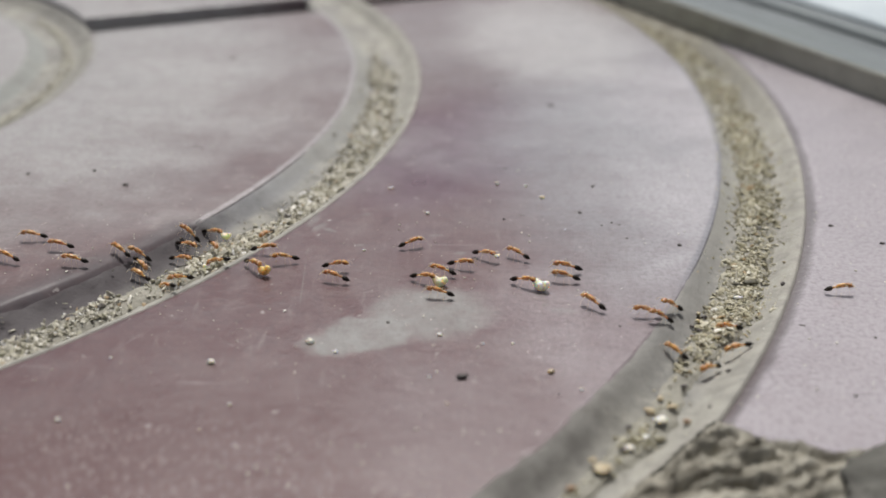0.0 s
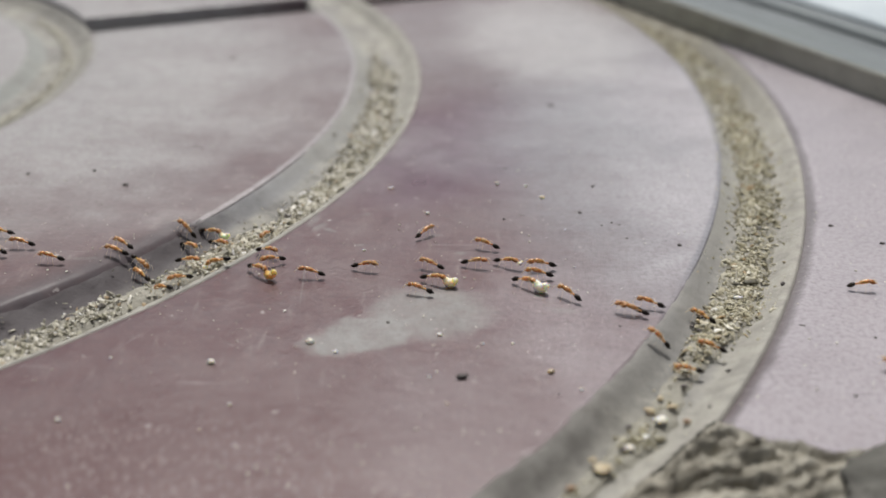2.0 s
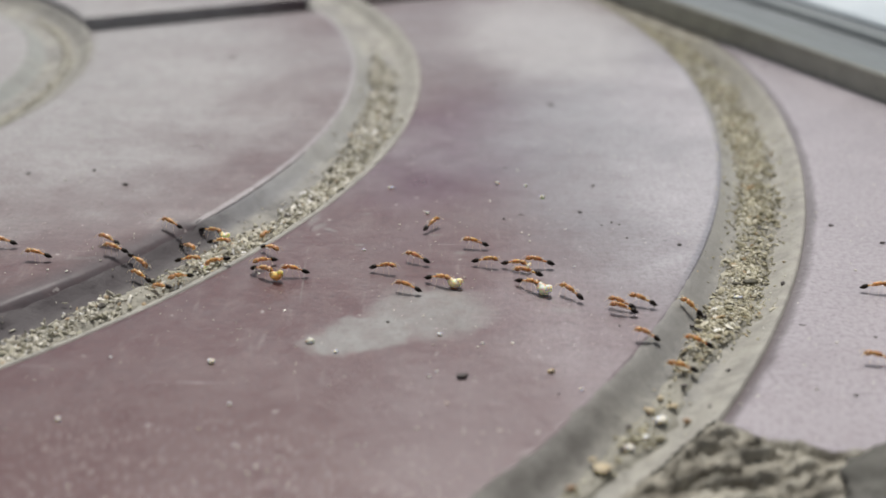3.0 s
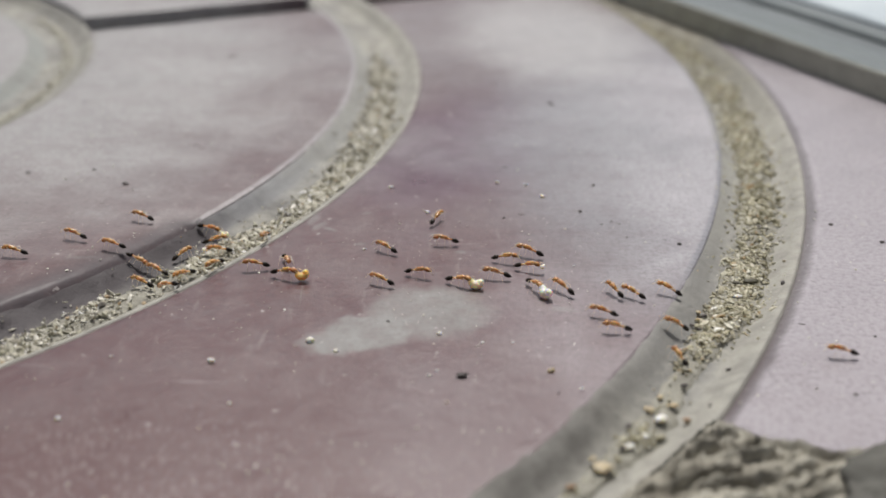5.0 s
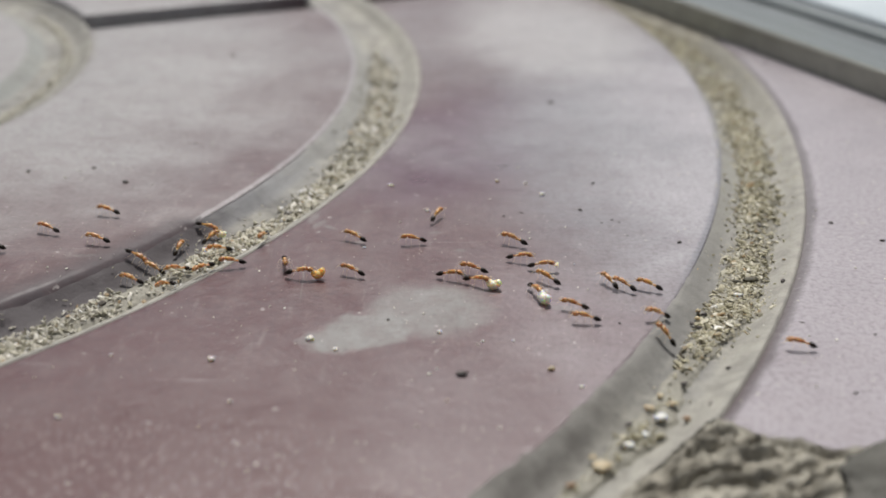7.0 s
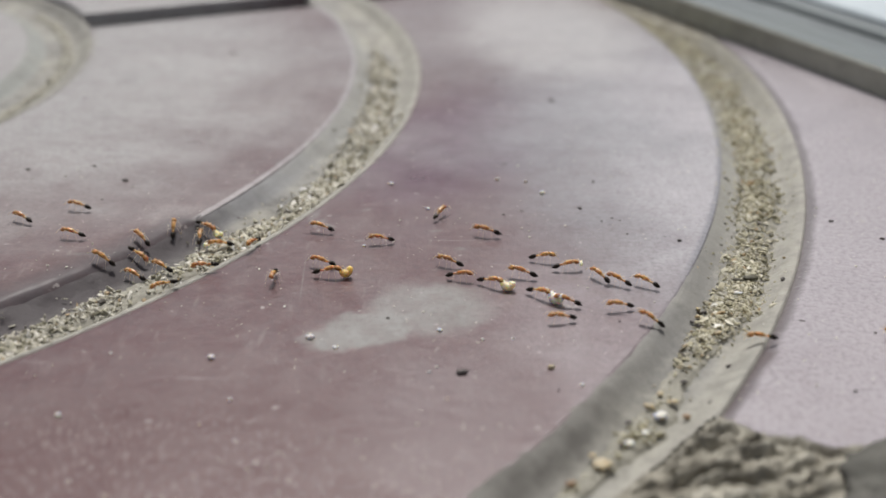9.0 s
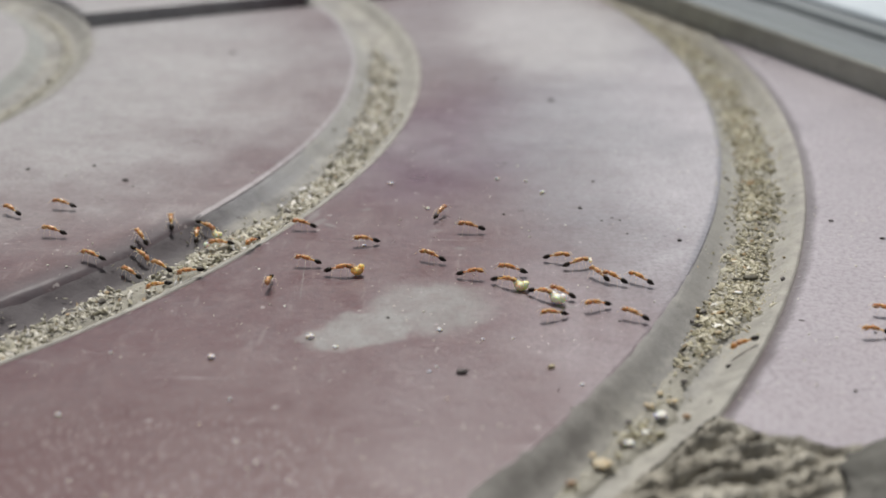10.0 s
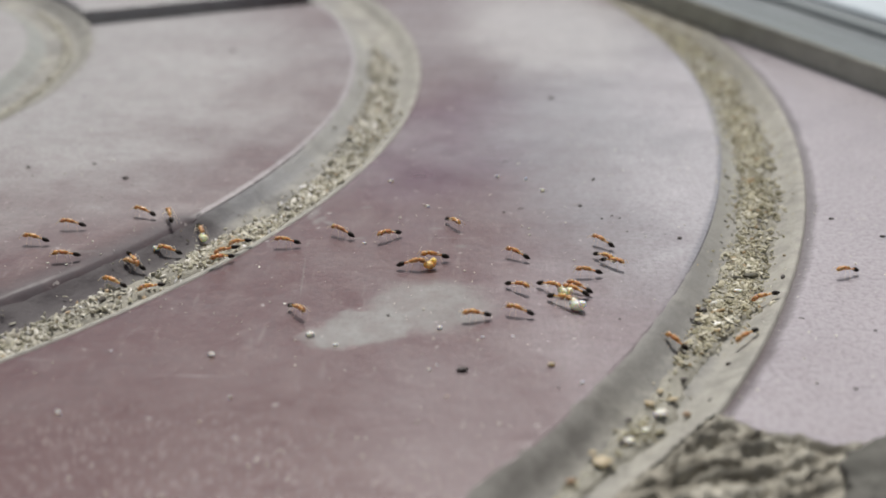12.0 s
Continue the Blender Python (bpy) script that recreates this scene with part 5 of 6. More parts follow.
    crawl(ants["a16"], [
        (0, on(-17.63, 117.43, -171)), (0.5, on(-17.78, 117.19, -166)), (1, on(-18.20, 117.10, -161)), (1.5, on(-18.49, 117.00, -157)),
        (2, on(-18.96, 116.91, -152)), (2.5, on(-19.27, 116.63, -147)), (3, on(-19.76, 116.34, -142)), (5, on(-25.23, 115.54, -122, -0.06, 0)),
        (5.5, on(-25.34, 115.45, -118, -0.08, 3)), (6, on(-25.52, 115.37, -113, -0.15, 7)), (6.5, on(-25.88, 114.65, -122, -0.09, 1)),
        (7, on(-26.16, 114.22, -131, -0.10, -4)), (9, on(-29.41, 110.03, -166, -0.30, -20)), (9.5, on(-29.58, 110.02, -175, -0.38, -24)),
        (10, on(-30.17, 110.99, -184, -0.97, -25)), (10.5, on(-30.58, 112.07, -193, -1.42, -18)), (11, on(-30.87, 111.55, -196, -1.42, -21)),
        (11.5, on(-31.00, 111.17, -198, -1.37, -22)), (11.9, on(-31.71, 111.76, -200, -1.42, 0)), (12, on(-35.57, 111.97, -201, -1.55, 0)),
    ])
    crawl(ants["a17"], [
        (0, on(-21.14, 115.78, -47)), (0.5, on(-21.04, 115.65, -47)), (1, on(-20.75, 115.10, -46)), (1.5, on(-20.63, 114.83, -45)),
        (2, on(-20.48, 114.60, -41)), (2.5, on(-20.18, 114.20, -37)), (3, on(-19.92, 114.08, -33)), (5, on(-17.37, 113.41, -16)),
        (5.5, on(-17.04, 113.40, -12)), (6, on(-16.58, 113.40, -8)), (6.5, on(-16.14, 113.32, -7)), (7, on(-15.67, 113.10, -6)),
        (9, on(-12.63, 113.01, -2)), (9.5, on(-12.09, 113.15, -1)), (10, on(-11.43, 113.42, 0)), (10.5, on(-10.73, 113.80, 2)),
        (11, on(-10.04, 113.74, 2)), (11.5, on(-9.30, 113.76, 2)), (11.8, on(-8.61, 113.67, 2)), (11.9, on(-7.63, 113.80, 2)),
        (12, on(-3.52, 114.61, 2)),
    ])
    crawl(ants["a18"], [
        (0, on(-11.52, 112.91, 163)), (0.5, on(-11.98, 113.13, 165)), (1, on(-12.66, 113.61, 167)), (1.5, on(-13.44, 113.96, 169)),
        (2, on(-14.31, 113.89, 172)), (2.5, on(-15.16, 114.18, 174)), (3, on(-16.10, 114.20, 176)), (5, on(-20.64, 115.37, 185)),
        (5.5, on(-20.97, 115.51, 187)), (6, on(-21.58, 115.36, 189)), (6.5, on(-22.25, 115.22, 189)), (7, on(-23.29, 115.49, 189)),
        (9, on(-25.94, 114.14, 188, -0.06, -12)), (9.5, on(-26.44, 113.53, 188, -0.08, -14)), (10, on(-27.16, 112.78, 187, -0.16, -17)),
        (10.5, on(-27.87, 112.30, 187, -0.33, -23)), (11, on(-28.24, 111.98, 187, -0.41, -25)), (11.5, on(-28.48, 111.36, 187, -0.30, -22)),
        (11.9, on(-28.78, 110.78, 187, -0.26, -21)), (12, on(-31.03, 110.90, 187, -1.40, -21)),
    ])
    crawl(ants["a19"], [
        (0, on(-11.98, 115.77, -5)), (0.5, on(-11.30, 115.92, -6)), (1, on(-10.39, 116.22, -7)), (1.5, on(-9.75, 116.09, -8)),
        (2, on(-8.73, 115.82, -9)), (2.5, on(-7.72, 115.79, -10)), (3, on(-6.69, 115.34, -11)), (5, on(-2.79, 114.26, -15)),
        (5.5, on(-1.99, 114.32, -16)), (6, on(-0.92, 113.56, -17)), (6.5, on(0.02, 113.36, -16)), (7, on(0.71, 113.29, -14)),
        (9, on(1.77, 112.75, -9)), (9.5, on(2.15, 112.89, -6)), (10, on(2.95, 113.19, -4)), (10.5, on(3.26, 113.30, -2)), (11, on(3.24, 113.16, -13)),
        (11.5, on(3.30, 112.84, -24)), (11.9, on(3.84, 112.57, -33)), (12, on(7.90, 109.98, -35)),
    ])
    crawl(ants["a20"], [
        (0, on(-3.78, 121.86, 22)), (0.5, on(-3.26, 122.45, 29)), (1, on(-2.96, 123.49, 35)), (1.5, on(-2.72, 124.22, 42)),
        (2, on(-2.21, 124.94, 47)), (2.5, on(-1.70, 125.92, 53)), (3, on(-1.48, 127.03, 54)), (5, on(-0.88, 128.72, 62)), (6, on(-0.94, 129.03, 66)),
        (7, on(-0.86, 129.08, 65)), (9, on(-0.49, 129.24, 62)), (10.5, on(-0.46, 129.19, 61)), (11.5, on(-0.45, 129.02, 55)),
        (11.9, on(-0.28, 128.65, 53)), (11.95, on(0.38, 127.43, -1)), (12, on(1.05, 126.22, -55)),
    ])
    crawl(ants["a21"], [
        (0, on(0.09, 114.86, 162)), (0.5, on(-0.15, 115.16, 160)), (1, on(-0.52, 115.45, 159)), (1.5, on(-0.82, 115.74, 157)),
        (2, on(-1.19, 116.32, 156)), (2.5, on(-1.88, 117.12, 154)), (3, on(-2.77, 117.78, 153)), (5, on(-6.44, 120.19, 146)),
        (5.5, on(-7.42, 120.83, 145)), (6, on(-8.47, 121.31, 143)), (6.5, on(-9.20, 122.02, 146)), (7, on(-10.19, 122.57, 150)),
        (9, on(-14.23, 124.55, 163)), (9.5, on(-15.32, 125.20, 167)), (10, on(-16.41, 125.22, 170)), (10.5, on(-17.50, 125.34, 173)),
        (11, on(-18.31, 125.41, 171, 0.00, -2)), (11.5, on(-19.15, 125.23, 169, -0.01, -12)), (11.9, on(-20.08, 124.24, 168, -0.11, -19)),
        (12, on(-22.90, 120.23, 167, -0.38, -28)),
    ])
    crawl(ants["a22"], [
        (0, on(-2.19, 113.17, -24)), (0.5, on(-1.94, 113.32, -24)), (1, on(-1.57, 113.33, -24)), (1.5, on(-1.32, 113.07, -24)),
        (2, on(-1.07, 112.94, -23)), (2.5, on(-0.82, 112.77, -23)), (3, on(-0.57, 112.73, -23)), (5, on(1.71, 112.37, -23)),
        (5.5, on(2.20, 112.17, -23)), (6, on(2.88, 112.38, -23)), (6.5, on(3.24, 112.27, -23)), (7, on(3.61, 112.02, -24)),
        (9, on(5.11, 111.38, -26)), (9.5, on(5.72, 111.48, -26)), (10, on(6.57, 111.47, -27)), (10.5, on(7.54, 111.28, -27)),
        (11, on(7.87, 111.16, -31)), (11.5, on(8.19, 110.97, -35)), (11.9, on(8.63, 110.66, -38)), (12, on(11.32, 110.06, -38)),
    ])
    crawl(ants["a23"], [
        (0, on(-0.18, 109.63, 170)), (0.5, on(-0.66, 109.90, 168)), (1, on(-1.20, 110.17, 166)), (1.5, on(-1.73, 110.44, 165)),
        (2, on(-2.33, 110.32, 163)), (2.5, on(-2.92, 110.28, 161)), (3, on(-3.58, 110.63, 160)), (5, on(-6.50, 112.04, 153)),
        (5.5, on(-7.29, 112.35, 151)), (6, on(-8.17, 112.93, 150)), (6.5, on(-9.02, 113.42, 152)), (7, on(-9.81, 113.77, 155)),
        (9, on(-13.20, 115.40, 167)), (9.5, on(-13.98, 115.56, 170)), (10, on(-14.88, 115.58, 173)), (10.5, on(-15.70, 115.55, 176)),
        (11, on(-16.46, 115.47, 190)), (11.5, on(-16.96, 115.34, 204)), (11.9, on(-18.18, 115.67, 216)), (12, on(-24.41, 115.35, 219)),
    ])
    crawl(ants["a24"], [
        (0, on(1.96, 116.79, -10)), (0.5, on(2.41, 116.95, -10)), (1, on(2.72, 117.10, -10)), (1.5, on(2.91, 117.11, -10)),
        (2, on(3.49, 117.13, -10)), (2.5, on(4.12, 117.40, -10)), (3, on(4.69, 117.37, -10)), (5, on(6.94, 118.14, -9)), (5.5, on(7.13, 118.05, -9)),
        (6, on(7.45, 118.12, -9)), (6.5, on(8.02, 118.02, -9)), (7, on(8.60, 117.93, -9)), (9, on(11.13, 117.62, -7)), (9.5, on(12.04, 117.90, -7)),
        (10, on(12.72, 117.60, -6)), (10.5, on(13.16, 117.54, -6)), (11, on(13.72, 117.60, -16)), (11.5, on(14.04, 117.44, -25)),
        (11.9, on(14.91, 117.19, -33)), (12, on(18.78, 116.12, -35)),
    ])
    crawl(ants["a25"], [
        (0, on(8.62, 119.44, 146)), (0.5, on(7.76, 120.57, 148)), (1, on(6.67, 121.10, 150)), (1.5, on(6.00, 121.04, 152)),
        (2, on(5.14, 121.83, 158)), (2.5, on(4.40, 122.11, 163)), (3, on(3.85, 122.09, 169)), (5, on(0.37, 122.53, 178)),
        (5.5, on(-0.56, 122.51, 180)), (6, on(-1.41, 122.34, 182)), (6.5, on(-2.26, 122.16, 183)), (7, on(-3.38, 122.13, 183)),
        (9, on(-7.09, 121.63, 186)), (9.5, on(-7.94, 121.53, 187)), (10, on(-8.77, 121.14, 188)), (10.5, on(-9.60, 121.00, 188)),
        (11, on(-10.58, 120.91, 186)), (11.5, on(-11.54, 120.74, 184)), (11.9, on(-12.30, 120.41, 183)), (12, on(-17.74, 119.86, 182)),
    ])
    crawl(ants["a26"], [
        (0, on(4.62, 119.34, -30)), (0.5, on(5.32, 118.65, -29)), (1, on(6.15, 117.96, -27)), (1.5, on(6.60, 117.71, -26)),
        (2, on(7.05, 117.46, -24)), (2.5, on(7.55, 117.02, -23)), (3, on(7.93, 116.72, -22)), (5, on(9.38, 116.11, -16)),
        (5.5, on(9.89, 116.06, -14)), (6, on(10.33, 116.01, -13)), (6.5, on(10.65, 115.96, -9)), (7, on(10.90, 115.91, -6)),
        (9, on(13.61, 115.55, 8)), (9.5, on(14.39, 116.02, 12)), (10, on(14.75, 116.05, 15)), (10.5, on(14.78, 116.02, 19)),
        (11, on(14.91, 115.83, -4)), (11.5, on(14.85, 115.29, -28)), (11.9, on(15.63, 115.34, -46)), (12, on(17.94, 117.34, -51)),
    ])
    crawl(ants["a27"], [
        (0, on(13.95, 116.13, 176)), (0.5, on(13.05, 116.57, 181)), (1, on(12.19, 116.74, 186)), (1.5, on(11.58, 116.78, 191)),
        (2, on(11.11, 116.70, 186)), (2.5, on(10.99, 116.88, 181)), (3, on(10.94, 117.20, 176)), (5, on(9.97, 119.78, 156)),
        (5.5, on(9.71, 120.20, 151)), (6, on(9.43, 121.21, 146)), (6.5, on(8.98, 121.92, 150)), (7, on(8.32, 122.33, 153)),
        (9, on(5.23, 124.15, 167)), (9.5, on(4.45, 124.96, 171)), (10, on(3.38, 125.13, 175)), (10.5, on(2.70, 124.95, 178)),
        (11, on(1.78, 124.92, 191)), (11.5, on(0.97, 124.50, 203)), (11.9, on(-0.81, 124.09, 213)), (12, on(-6.18, 122.22, 216)),
    ])
    crawl(ants["a28"], [
        (0, on(13.55, 113.86, 169)), (0.5, on(12.51, 114.06, 172)), (1, on(11.72, 114.26, 174)), (1.5, on(11.23, 114.34, 176)),
        (2, on(10.68, 114.48, 175)), (2.5, on(10.13, 114.57, 174)), (3, on(9.50, 114.51, 173)), (5, on(6.00, 114.00, 169)),
        (5.5, on(5.32, 114.04, 168)), (6, on(4.52, 114.08, 167)), (6.5, on(4.04, 114.24, 166)), (7, on(3.49, 114.67, 164)),
        (9, on(0.85, 115.92, 159)), (9.5, on(-0.08, 116.43, 158)), (10, on(-1.09, 117.08, 157)), (10.5, on(-2.03, 117.41, 155)),
        (11, on(-2.92, 117.89, 154)), (11.5, on(-3.86, 118.16, 152)), (11.9, on(-5.92, 118.81, 151)), (12, on(-11.65, 122.62, 150)),
    ])
    crawl(ants["a29"], [
        (0, on(8.77, 112.70, -28)), (1.5, on(8.77, 112.60, -34)), (2.5, on(8.98, 112.39, -37)), (3, on(9.20, 112.06, -38)),
        (5, on(9.87, 111.66, -61)), (5.5, on(10.00, 111.43, -63)), (6, on(10.00, 111.05, -66)), (6.5, on(9.96, 110.54, -66)),
        (7, on(9.87, 110.16, -67)), (9, on(10.19, 109.04, -37)), (10, on(10.32, 108.87, -34)), (10.5, on(10.50, 108.69, -33)),
        (11, on(10.60, 108.59, -35)), (11.5, on(10.75, 108.43, -36)), (11.9, on(11.01, 108.02, -38)), (12, on(12.25, 107.14, -38)),
    ])
    crawl(ants["a30"], [
        (0, on(15.90, 107.80, 136)), (0.5, on(15.16, 108.65, 136)), (1, on(14.19, 109.11, 137)), (1.5, on(13.47, 109.72, 137)),
        (2, on(13.55, 109.73, 136)), (2.5, on(13.69, 109.83, 135)), (3, on(13.83, 109.93, 134)), (5, on(13.01, 110.95, 130)),
        (5.5, on(12.57, 111.25, 129)), (6, on(12.25, 111.69, 128)), (6.5, on(11.86, 112.29, 134)), (7, on(11.52, 112.62, 140)),
        (9, on(8.83, 113.51, 164)), (9.5, on(8.46, 113.65, 168)), (10, on(7.73, 114.06, 172)), (10.5, on(6.87, 114.29, 176)),
        (11, on(6.44, 114.53, 181)), (11.5, on(6.08, 114.57, 185)), (11.9, on(4.85, 114.87, 188)), (12, on(-0.85, 116.58, 189)),
    ])
    crawl(ants["a31"], [
        (0, on(22.41, 105.31, -177, -0.13, 18)), (0.5, on(21.49, 105.46, -184, 0.00, 4)), (1, on(20.94, 105.77, -191)),
        (1.5, on(20.54, 106.12, -199)), (2, on(20.05, 106.34, -198)), (2.5, on(19.43, 106.51, -198)), (3, on(18.97, 106.57, -197)),
        (5, on(16.74, 105.70, -196)), (5.5, on(16.07, 105.95, -195)), (6, on(15.41, 106.33, -195)), (6.5, on(14.66, 106.45, -195)),
        (7, on(13.87, 106.70, -196)), (9, on(13.16, 107.19, -198)), (9.5, on(13.02, 107.88, -204)), (10, on(12.80, 108.94, -210)),
        (10.5, on(12.42, 110.09, -217)), (11, on(12.61, 110.38, -215)), (11.5, on(12.71, 110.34, -213)), (11.9, on(12.91, 110.05, -211)),
        (12, on(14.67, 109.69, -211)),
    ])
    crawl(ants["a32"], [
        (0, on(23.89, 107.64, -164, -0.07, 20)), (0.5, on(23.38, 107.94, -174, -0.03, 12)), (1, on(22.84, 107.92, -184, 0.00, 6)),
        (1.5, on(22.41, 107.94, -194, 0.00, 2)), (2, on(21.95, 107.99, -197)), (2.5, on(21.45, 108.11, -200)), (3, on(21.22, 108.49, -204)),
        (5, on(20.41, 110.02, -218)), (5.5, on(20.11, 110.62, -221)), (6, on(19.76, 111.35, -224)), (6.5, on(19.74, 111.34, -223)),
        (7, on(19.68, 111.47, -221)), (9, on(19.17, 112.15, -214)), (9.5, on(19.00, 112.35, -213)), (10, on(18.77, 112.54, -211)),
        (10.5, on(18.57, 112.97, -209)), (11, on(18.45, 113.02, -210)), (11.5, on(18.15, 113.54, -210)), (11.9, on(16.84, 113.88, -210)),
        (12, on(8.46, 117.59, -210)),
    ])
    crawl(ants["a33"], [
        (0, on(23.46, 100.28, 131, -1.36, 0)), (0.5, on(22.95, 100.35, 137, -1.20, 0)), (1, on(22.41, 100.80, 144, -1.01, 10)),
        (1.5, on(22.05, 101.25, 150, -0.83, 21)), (2, on(21.41, 101.25, 162, -0.29, 29)), (2.5, on(20.83, 101.37, 174, -0.07, 25)),
        (3, on(20.41, 101.41, 185, -0.16, 18)), (5, on(17.75, 102.50, 173)), (5.5, on(16.85, 103.03, 170)), (6, on(16.11, 103.45, 167)),
        (6.5, on(15.45, 103.73, 171)), (7, on(14.79, 104.02, 174)), (9, on(12.31, 103.68, 189)), (9.5, on(12.01, 104.05, 193)),
        (10, on(11.54, 104.29, 196)), (10.5, on(11.10, 104.38, 200)), (11, on(10.79, 104.35, 197)), (11.5, on(10.36, 104.25, 194)),
        (11.9, on(9.59, 104.13, 191)), (12, on(3.61, 103.43, 191)),
    ])
    crawl(ants["a34"], [
        (0, on(29.80, 105.20, -169, -1.20, 0)), (0.5, on(29.13, 105.71, -185, -1.20, 0)), (1, on(28.54, 106.21, -202, -1.20, 0)),
        (1.5, on(28.03, 106.68, -219, -1.20, 0)), (2, on(27.47, 107.38, -219, -1.20, 0)), (2.5, on(26.80, 108.18, -219, -1.20, 0)),
        (3, on(26.36, 108.99, -219, -0.95, 14)), (5, on(24.32, 111.00, -208, 0.00, 7)), (5.5, on(23.59, 110.81, -206)), (6, on(23.33, 111.18, -203)),
        (6.5, on(22.84, 111.46, -205)), (7, on(22.36, 111.49, -206)), (9, on(22.14, 111.82, -212)), (9.5, on(21.91, 112.19, -213)),
        (10, on(21.59, 112.43, -214)), (10.5, on(21.20, 113.02, -216)), (11, on(20.89, 113.35, -217)), (11.5, on(20.58, 114.15, -218)),
        (11.9, on(20.10, 114.67, -218)), (12, on(18.48, 121.18, -219)),
    ])
    crawl(ants["a35"], [
        (0, on(30.03, 101.24, -165, -1.20, -17)), (0.5, on(29.68, 101.80, -178, -1.46, -9)), (1, on(28.94, 102.05, -190, -1.66, 0)),
        (1.5, on(27.89, 101.20, -202, -1.39, 0)), (2, on(27.18, 101.09, -203, -1.20, 0)), (2.5, on(26.43, 101.27, -204, -1.20, 0)),
        (3, on(26.05, 101.91, -205, -1.20, 0)), (5, on(23.85, 104.37, -180, -0.61, 18)), (5.5, on(23.44, 104.59, -173, -0.38, 25)),
        (6, on(23.20, 105.09, -167, -0.16, 25)), (6.5, on(22.53, 105.11, -167, -0.03, 19)), (7, on(22.12, 105.17, -168, -0.06, 13)),
        (9, on(18.56, 106.44, -171)), (9.5, on(17.42, 106.53, -167)), (10, on(16.27, 106.50, -162)), (10.5, on(15.43, 106.57, -158)),
        (11, on(14.26, 106.30, -171)), (11.5, on(13.67, 106.12, -183)), (11.9, on(12.90, 105.88, -193)), (12, on(8.03, 104.39, -196)),
    ])
    crawl(ants["a36"], [
        (0, on(26.47, 97.99, -143, -1.78, 0)), (0.5, on(25.78, 97.69, -153, -1.78, 0)), (1, on(25.10, 97.26, -163, -1.75, 0)),
        (1.5, on(24.38, 96.87, -173, -1.48, 0)), (2, on(24.11, 97.08, -180, -1.48, 0)), (2.5, on(23.78, 97.18, -187, -1.43, 0)),
        (3, on(23.60, 97.38, -194, -1.44, 0)), (5, on(23.57, 99.06, -249, -1.37, 0)), (5.5, on(23.49, 100.18, -253, -1.36, 0)),
        (6, on(23.21, 100.61, -256, -1.20, 0)), (6.5, on(22.83, 101.63, -241, -1.06, 8)), (7, on(22.34, 101.96, -226, -0.54, 23)),
        (9, on(21.19, 103.66, -201, -0.03, 15)), (9.5, on(20.41, 103.99, -203, 0.00, 2)), (10, on(19.83, 104.32, -205)),
        (10.5, on(19.48, 104.63, -207)), (11, on(18.79, 105.11, -206)), (11.5, on(18.18, 105.78, -205)), (11.9, on(16.91, 106.43, -204)),
        (12, on(14.18, 108.92, -203)),
    ])
    crawl(ants["a37"], [
        (0, on(42.86, 112.14, 1)), (0.5, on(43.60, 112.55, 0)), (1, on(44.34, 112.96, -1)), (1.5, on(45.00, 113.10, -2)), (2, on(45.63, 113.11, -3)),
        (2.5, on(46.19, 112.93, -4)), (3, on(46.90, 112.62, -5)), (5, on(50.37, 111.97, -9)), (7, on(54.40, 111.25, -13)),
        (12, on(68.44, 109.98, -24)),
    ])
    crawl(ants["a38"], [
        (0, on(-20.95, 125.52, -115, -0.86, 0)), (3, on(-20.99, 125.59, -108, -0.95, 0)), (5, on(-20.79, 123.44, -103, -0.22, 8)),
        (6, on(-20.83, 123.52, -101, -0.27, 10)), (7, on(-20.87, 122.58, -104, -0.07, 5)), (9, on(-21.66, 120.21, -110)),
        (10.5, on(-21.83, 120.41, -115, -0.01, 1)), (11.5, on(-22.32, 120.81, -158, -0.25, -18)), (11.9, on(-22.57, 120.59, -175, -0.31, -24)),
        (12, on(-24.11, 118.26, -180, -0.39, -29)),
    ])
    crawl(ants["a39"], [
        (0, on(-20.55, 119.80, 2)), (1.5, on(-20.24, 119.15, -19)), (2.5, on(-19.96, 119.35, -33)), (3, on(-19.83, 119.66, -40)),
        (5, on(-17.52, 116.74, -70)), (6, on(-17.44, 116.40, -72)), (7, on(-17.56, 115.84, -79)), (9, on(-18.26, 112.15, -93)),
        (9.5, on(-18.37, 111.69, -92)), (10, on(-18.52, 110.70, -92)), (10.5, on(-18.56, 110.22, -91)), (11, on(-18.37, 109.48, -86)),
        (11.5, on(-18.21, 108.96, -81)), (11.9, on(-17.79, 108.19, -77)), (12, on(-14.90, 104.08, -49)),
    ])
    crawl(ants["b5"], [
        (0, on(-34.47, 118.20, -49, -1.26, -18)), (1.5, on(-34.52, 118.39, -41, -1.23, -20)), (3, on(-34.97, 118.47, -33, -1.05, -27)),
        (5, on(-35.04, 118.45, -23, -1.00, -28)), (6, on(-35.26, 118.57, -18, -0.89, -30)), (7, on(-35.21, 118.70, -22, -0.89, -30)),
        (9, on(-35.03, 118.86, -31, -0.91, -30)), (10.5, on(-34.85, 119.05, -37, -0.93, -30)), (11.5, on(-34.94, 118.76, -48, -0.97, -29)),
        (11.9, on(-35.00, 118.43, -52, -1.02, -27)), (12, on(-35.14, 117.52, -53, -1.19, -21)),
    ])
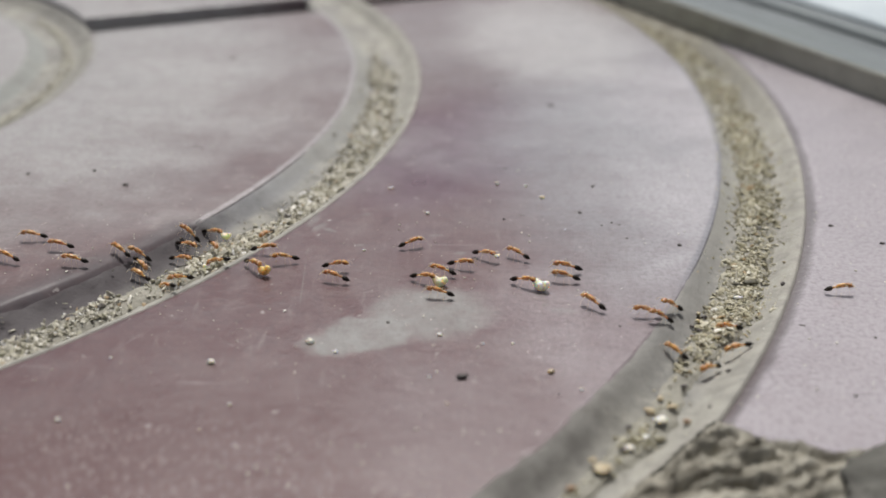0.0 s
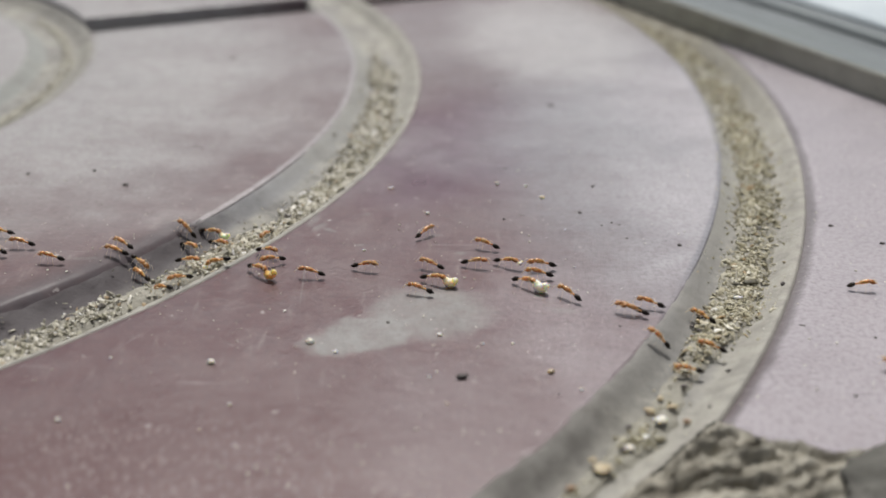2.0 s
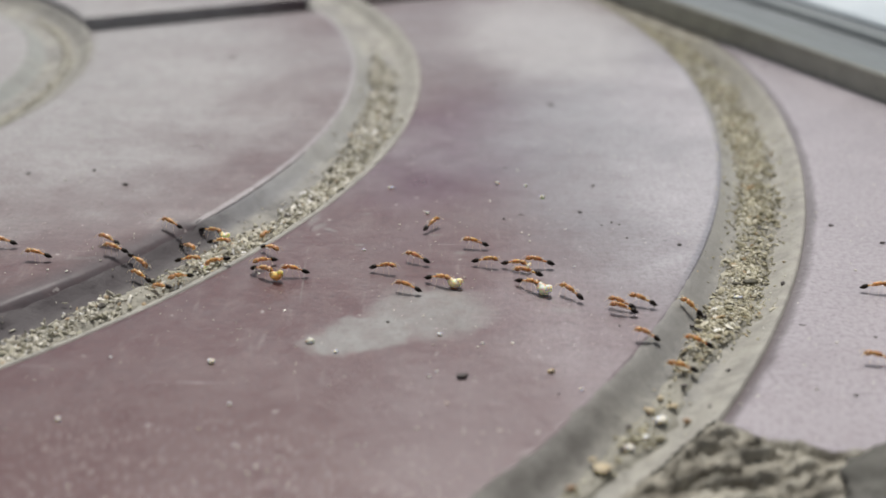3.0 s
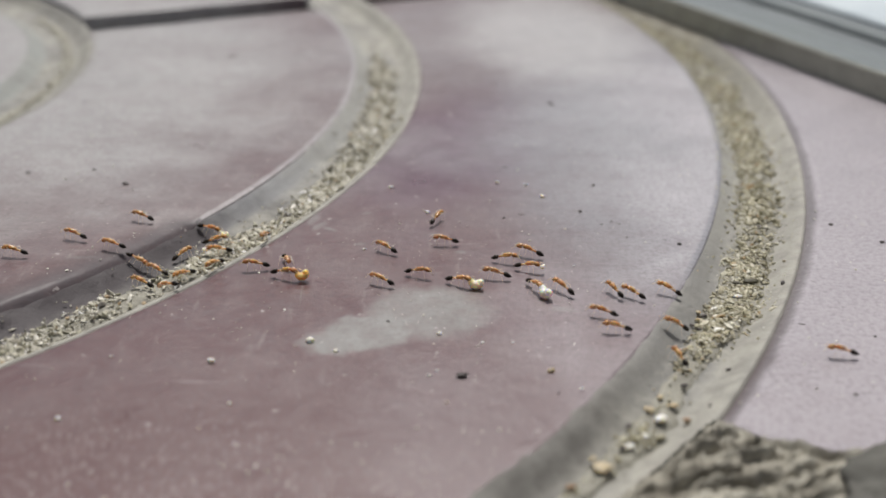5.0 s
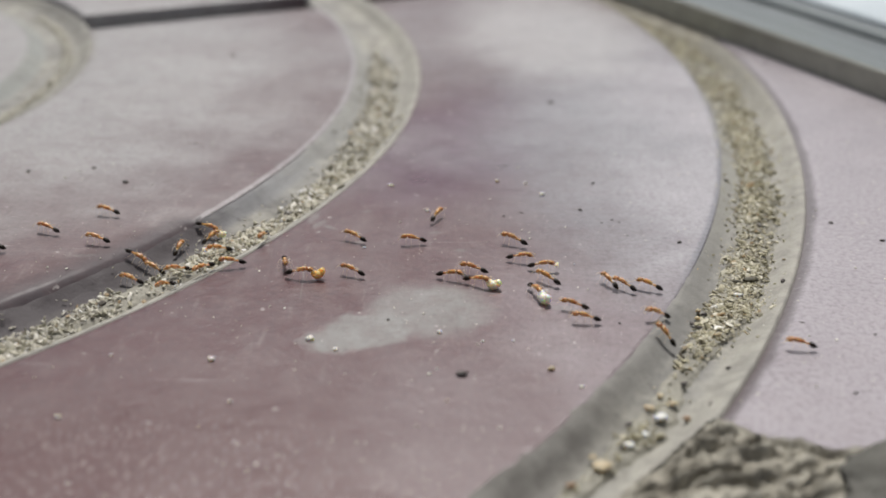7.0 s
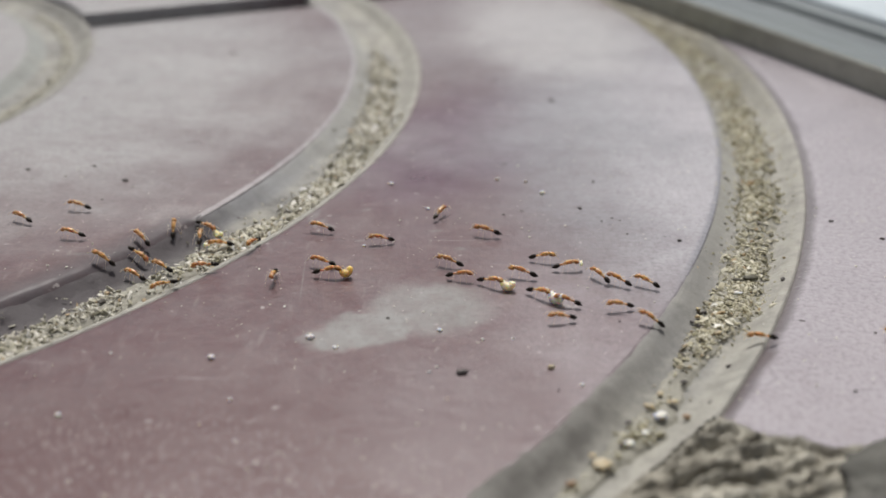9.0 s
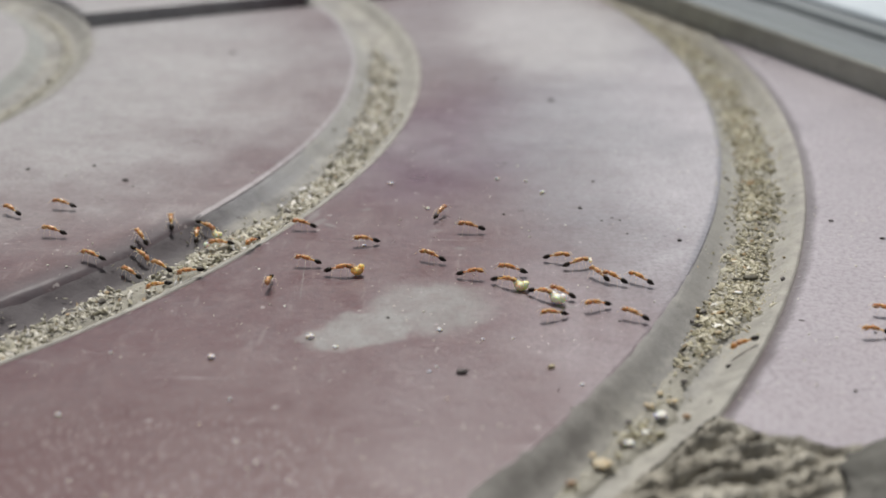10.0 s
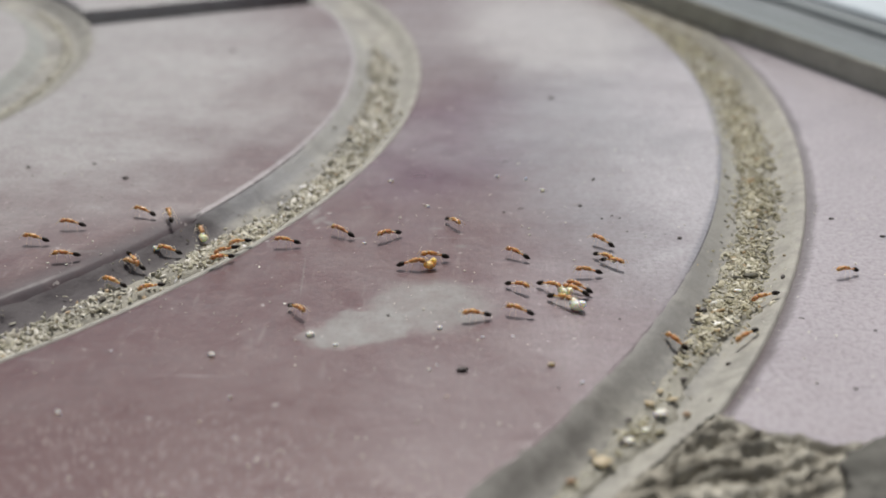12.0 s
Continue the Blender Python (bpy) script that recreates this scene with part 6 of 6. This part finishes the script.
    crawl(ants["b33"], [
        (0, on(21.37, 106.24, 178)), (0.5, on(20.85, 106.29, 174)), (1.5, on(19.90, 106.63, 166)), (3, on(18.91, 107.67, 155)),
        (5, on(18.46, 110.59, 120)), (5.5, on(18.40, 111.29, 118)), (6, on(18.26, 111.87, 116)), (6.5, on(18.14, 112.14, 118)),
        (7, on(18.13, 112.27, 120)), (9, on(17.22, 113.11, 127)), (9.5, on(17.16, 113.32, 129)), (10.5, on(17.12, 113.29, 132)),
        (11.5, on(16.75, 112.69, 166)), (11.9, on(16.53, 112.44, 180)), (12, on(16.05, 113.54, 183)),
    ])
    crawl(ants["b38"], [
        (0, on(48.08, 95.76, 173)), (2.5, on(43.19, 96.94, 172)), (3, on(42.52, 97.52, 172)), (5, on(39.26, 98.47, 171)),
        (5.5, on(38.30, 98.58, 170)), (6, on(37.43, 98.81, 170)), (6.5, on(36.41, 99.12, 170)), (7, on(35.50, 99.43, 171)),
        (9, on(32.08, 100.71, 172, -0.25, -10)), (9.5, on(30.88, 100.37, 183, -0.37, -26)), (10, on(30.48, 100.20, 194, -0.56, -27)),
        (10.5, on(30.13, 99.84, 206, -0.66, -23)), (11, on(29.87, 99.75, 212, -0.81, -21)), (11.5, on(29.31, 100.03, 218, -1.28, -8)),
        (11.9, on(28.37, 99.54, 222, -1.62, 0)), (11.95, on(25.92, 99.96, 175, -1.36, 0)), (12, on(23.60, 100.87, 129, -1.40, 0)),
    ])
    crawl(ants["c38"], [
        (0, on(67.14, 102.37, 171)), (9, on(48.16, 105.71, 171)), (10, on(46.21, 106.30, 171)), (10.5, on(45.16, 106.68, 171)),
        (11, on(44.30, 105.75, 175)), (11.5, on(43.22, 107.10, 180)), (11.9, on(42.58, 107.24, 184)), (12, on(34.93, 109.82, 184, -0.67, -28)),
    ])
    crawl(ants["c39"], [
        (0, on(66.53, 101.05, -179)), (9, on(45.86, 101.71, -179)), (10, on(43.68, 101.80, -179)), (10.5, on(42.59, 101.92, -179)),
        (11, on(41.44, 101.97, -168)), (11.5, on(40.63, 101.75, -158)), (11.9, on(39.98, 101.70, -149)), (12, on(30.95, 101.65, -147, -0.75, -21)),
    ])
    crawl(ants["d1"], [
        (0, on(72.22, 109.24, -159)), (11, on(60.26, 110.77, -159)), (11.5, on(57.67, 111.85, -159)), (11.9, on(55.03, 112.94, -159)),
        (12, on(44.76, 114.84, -159)),
    ])


motions()
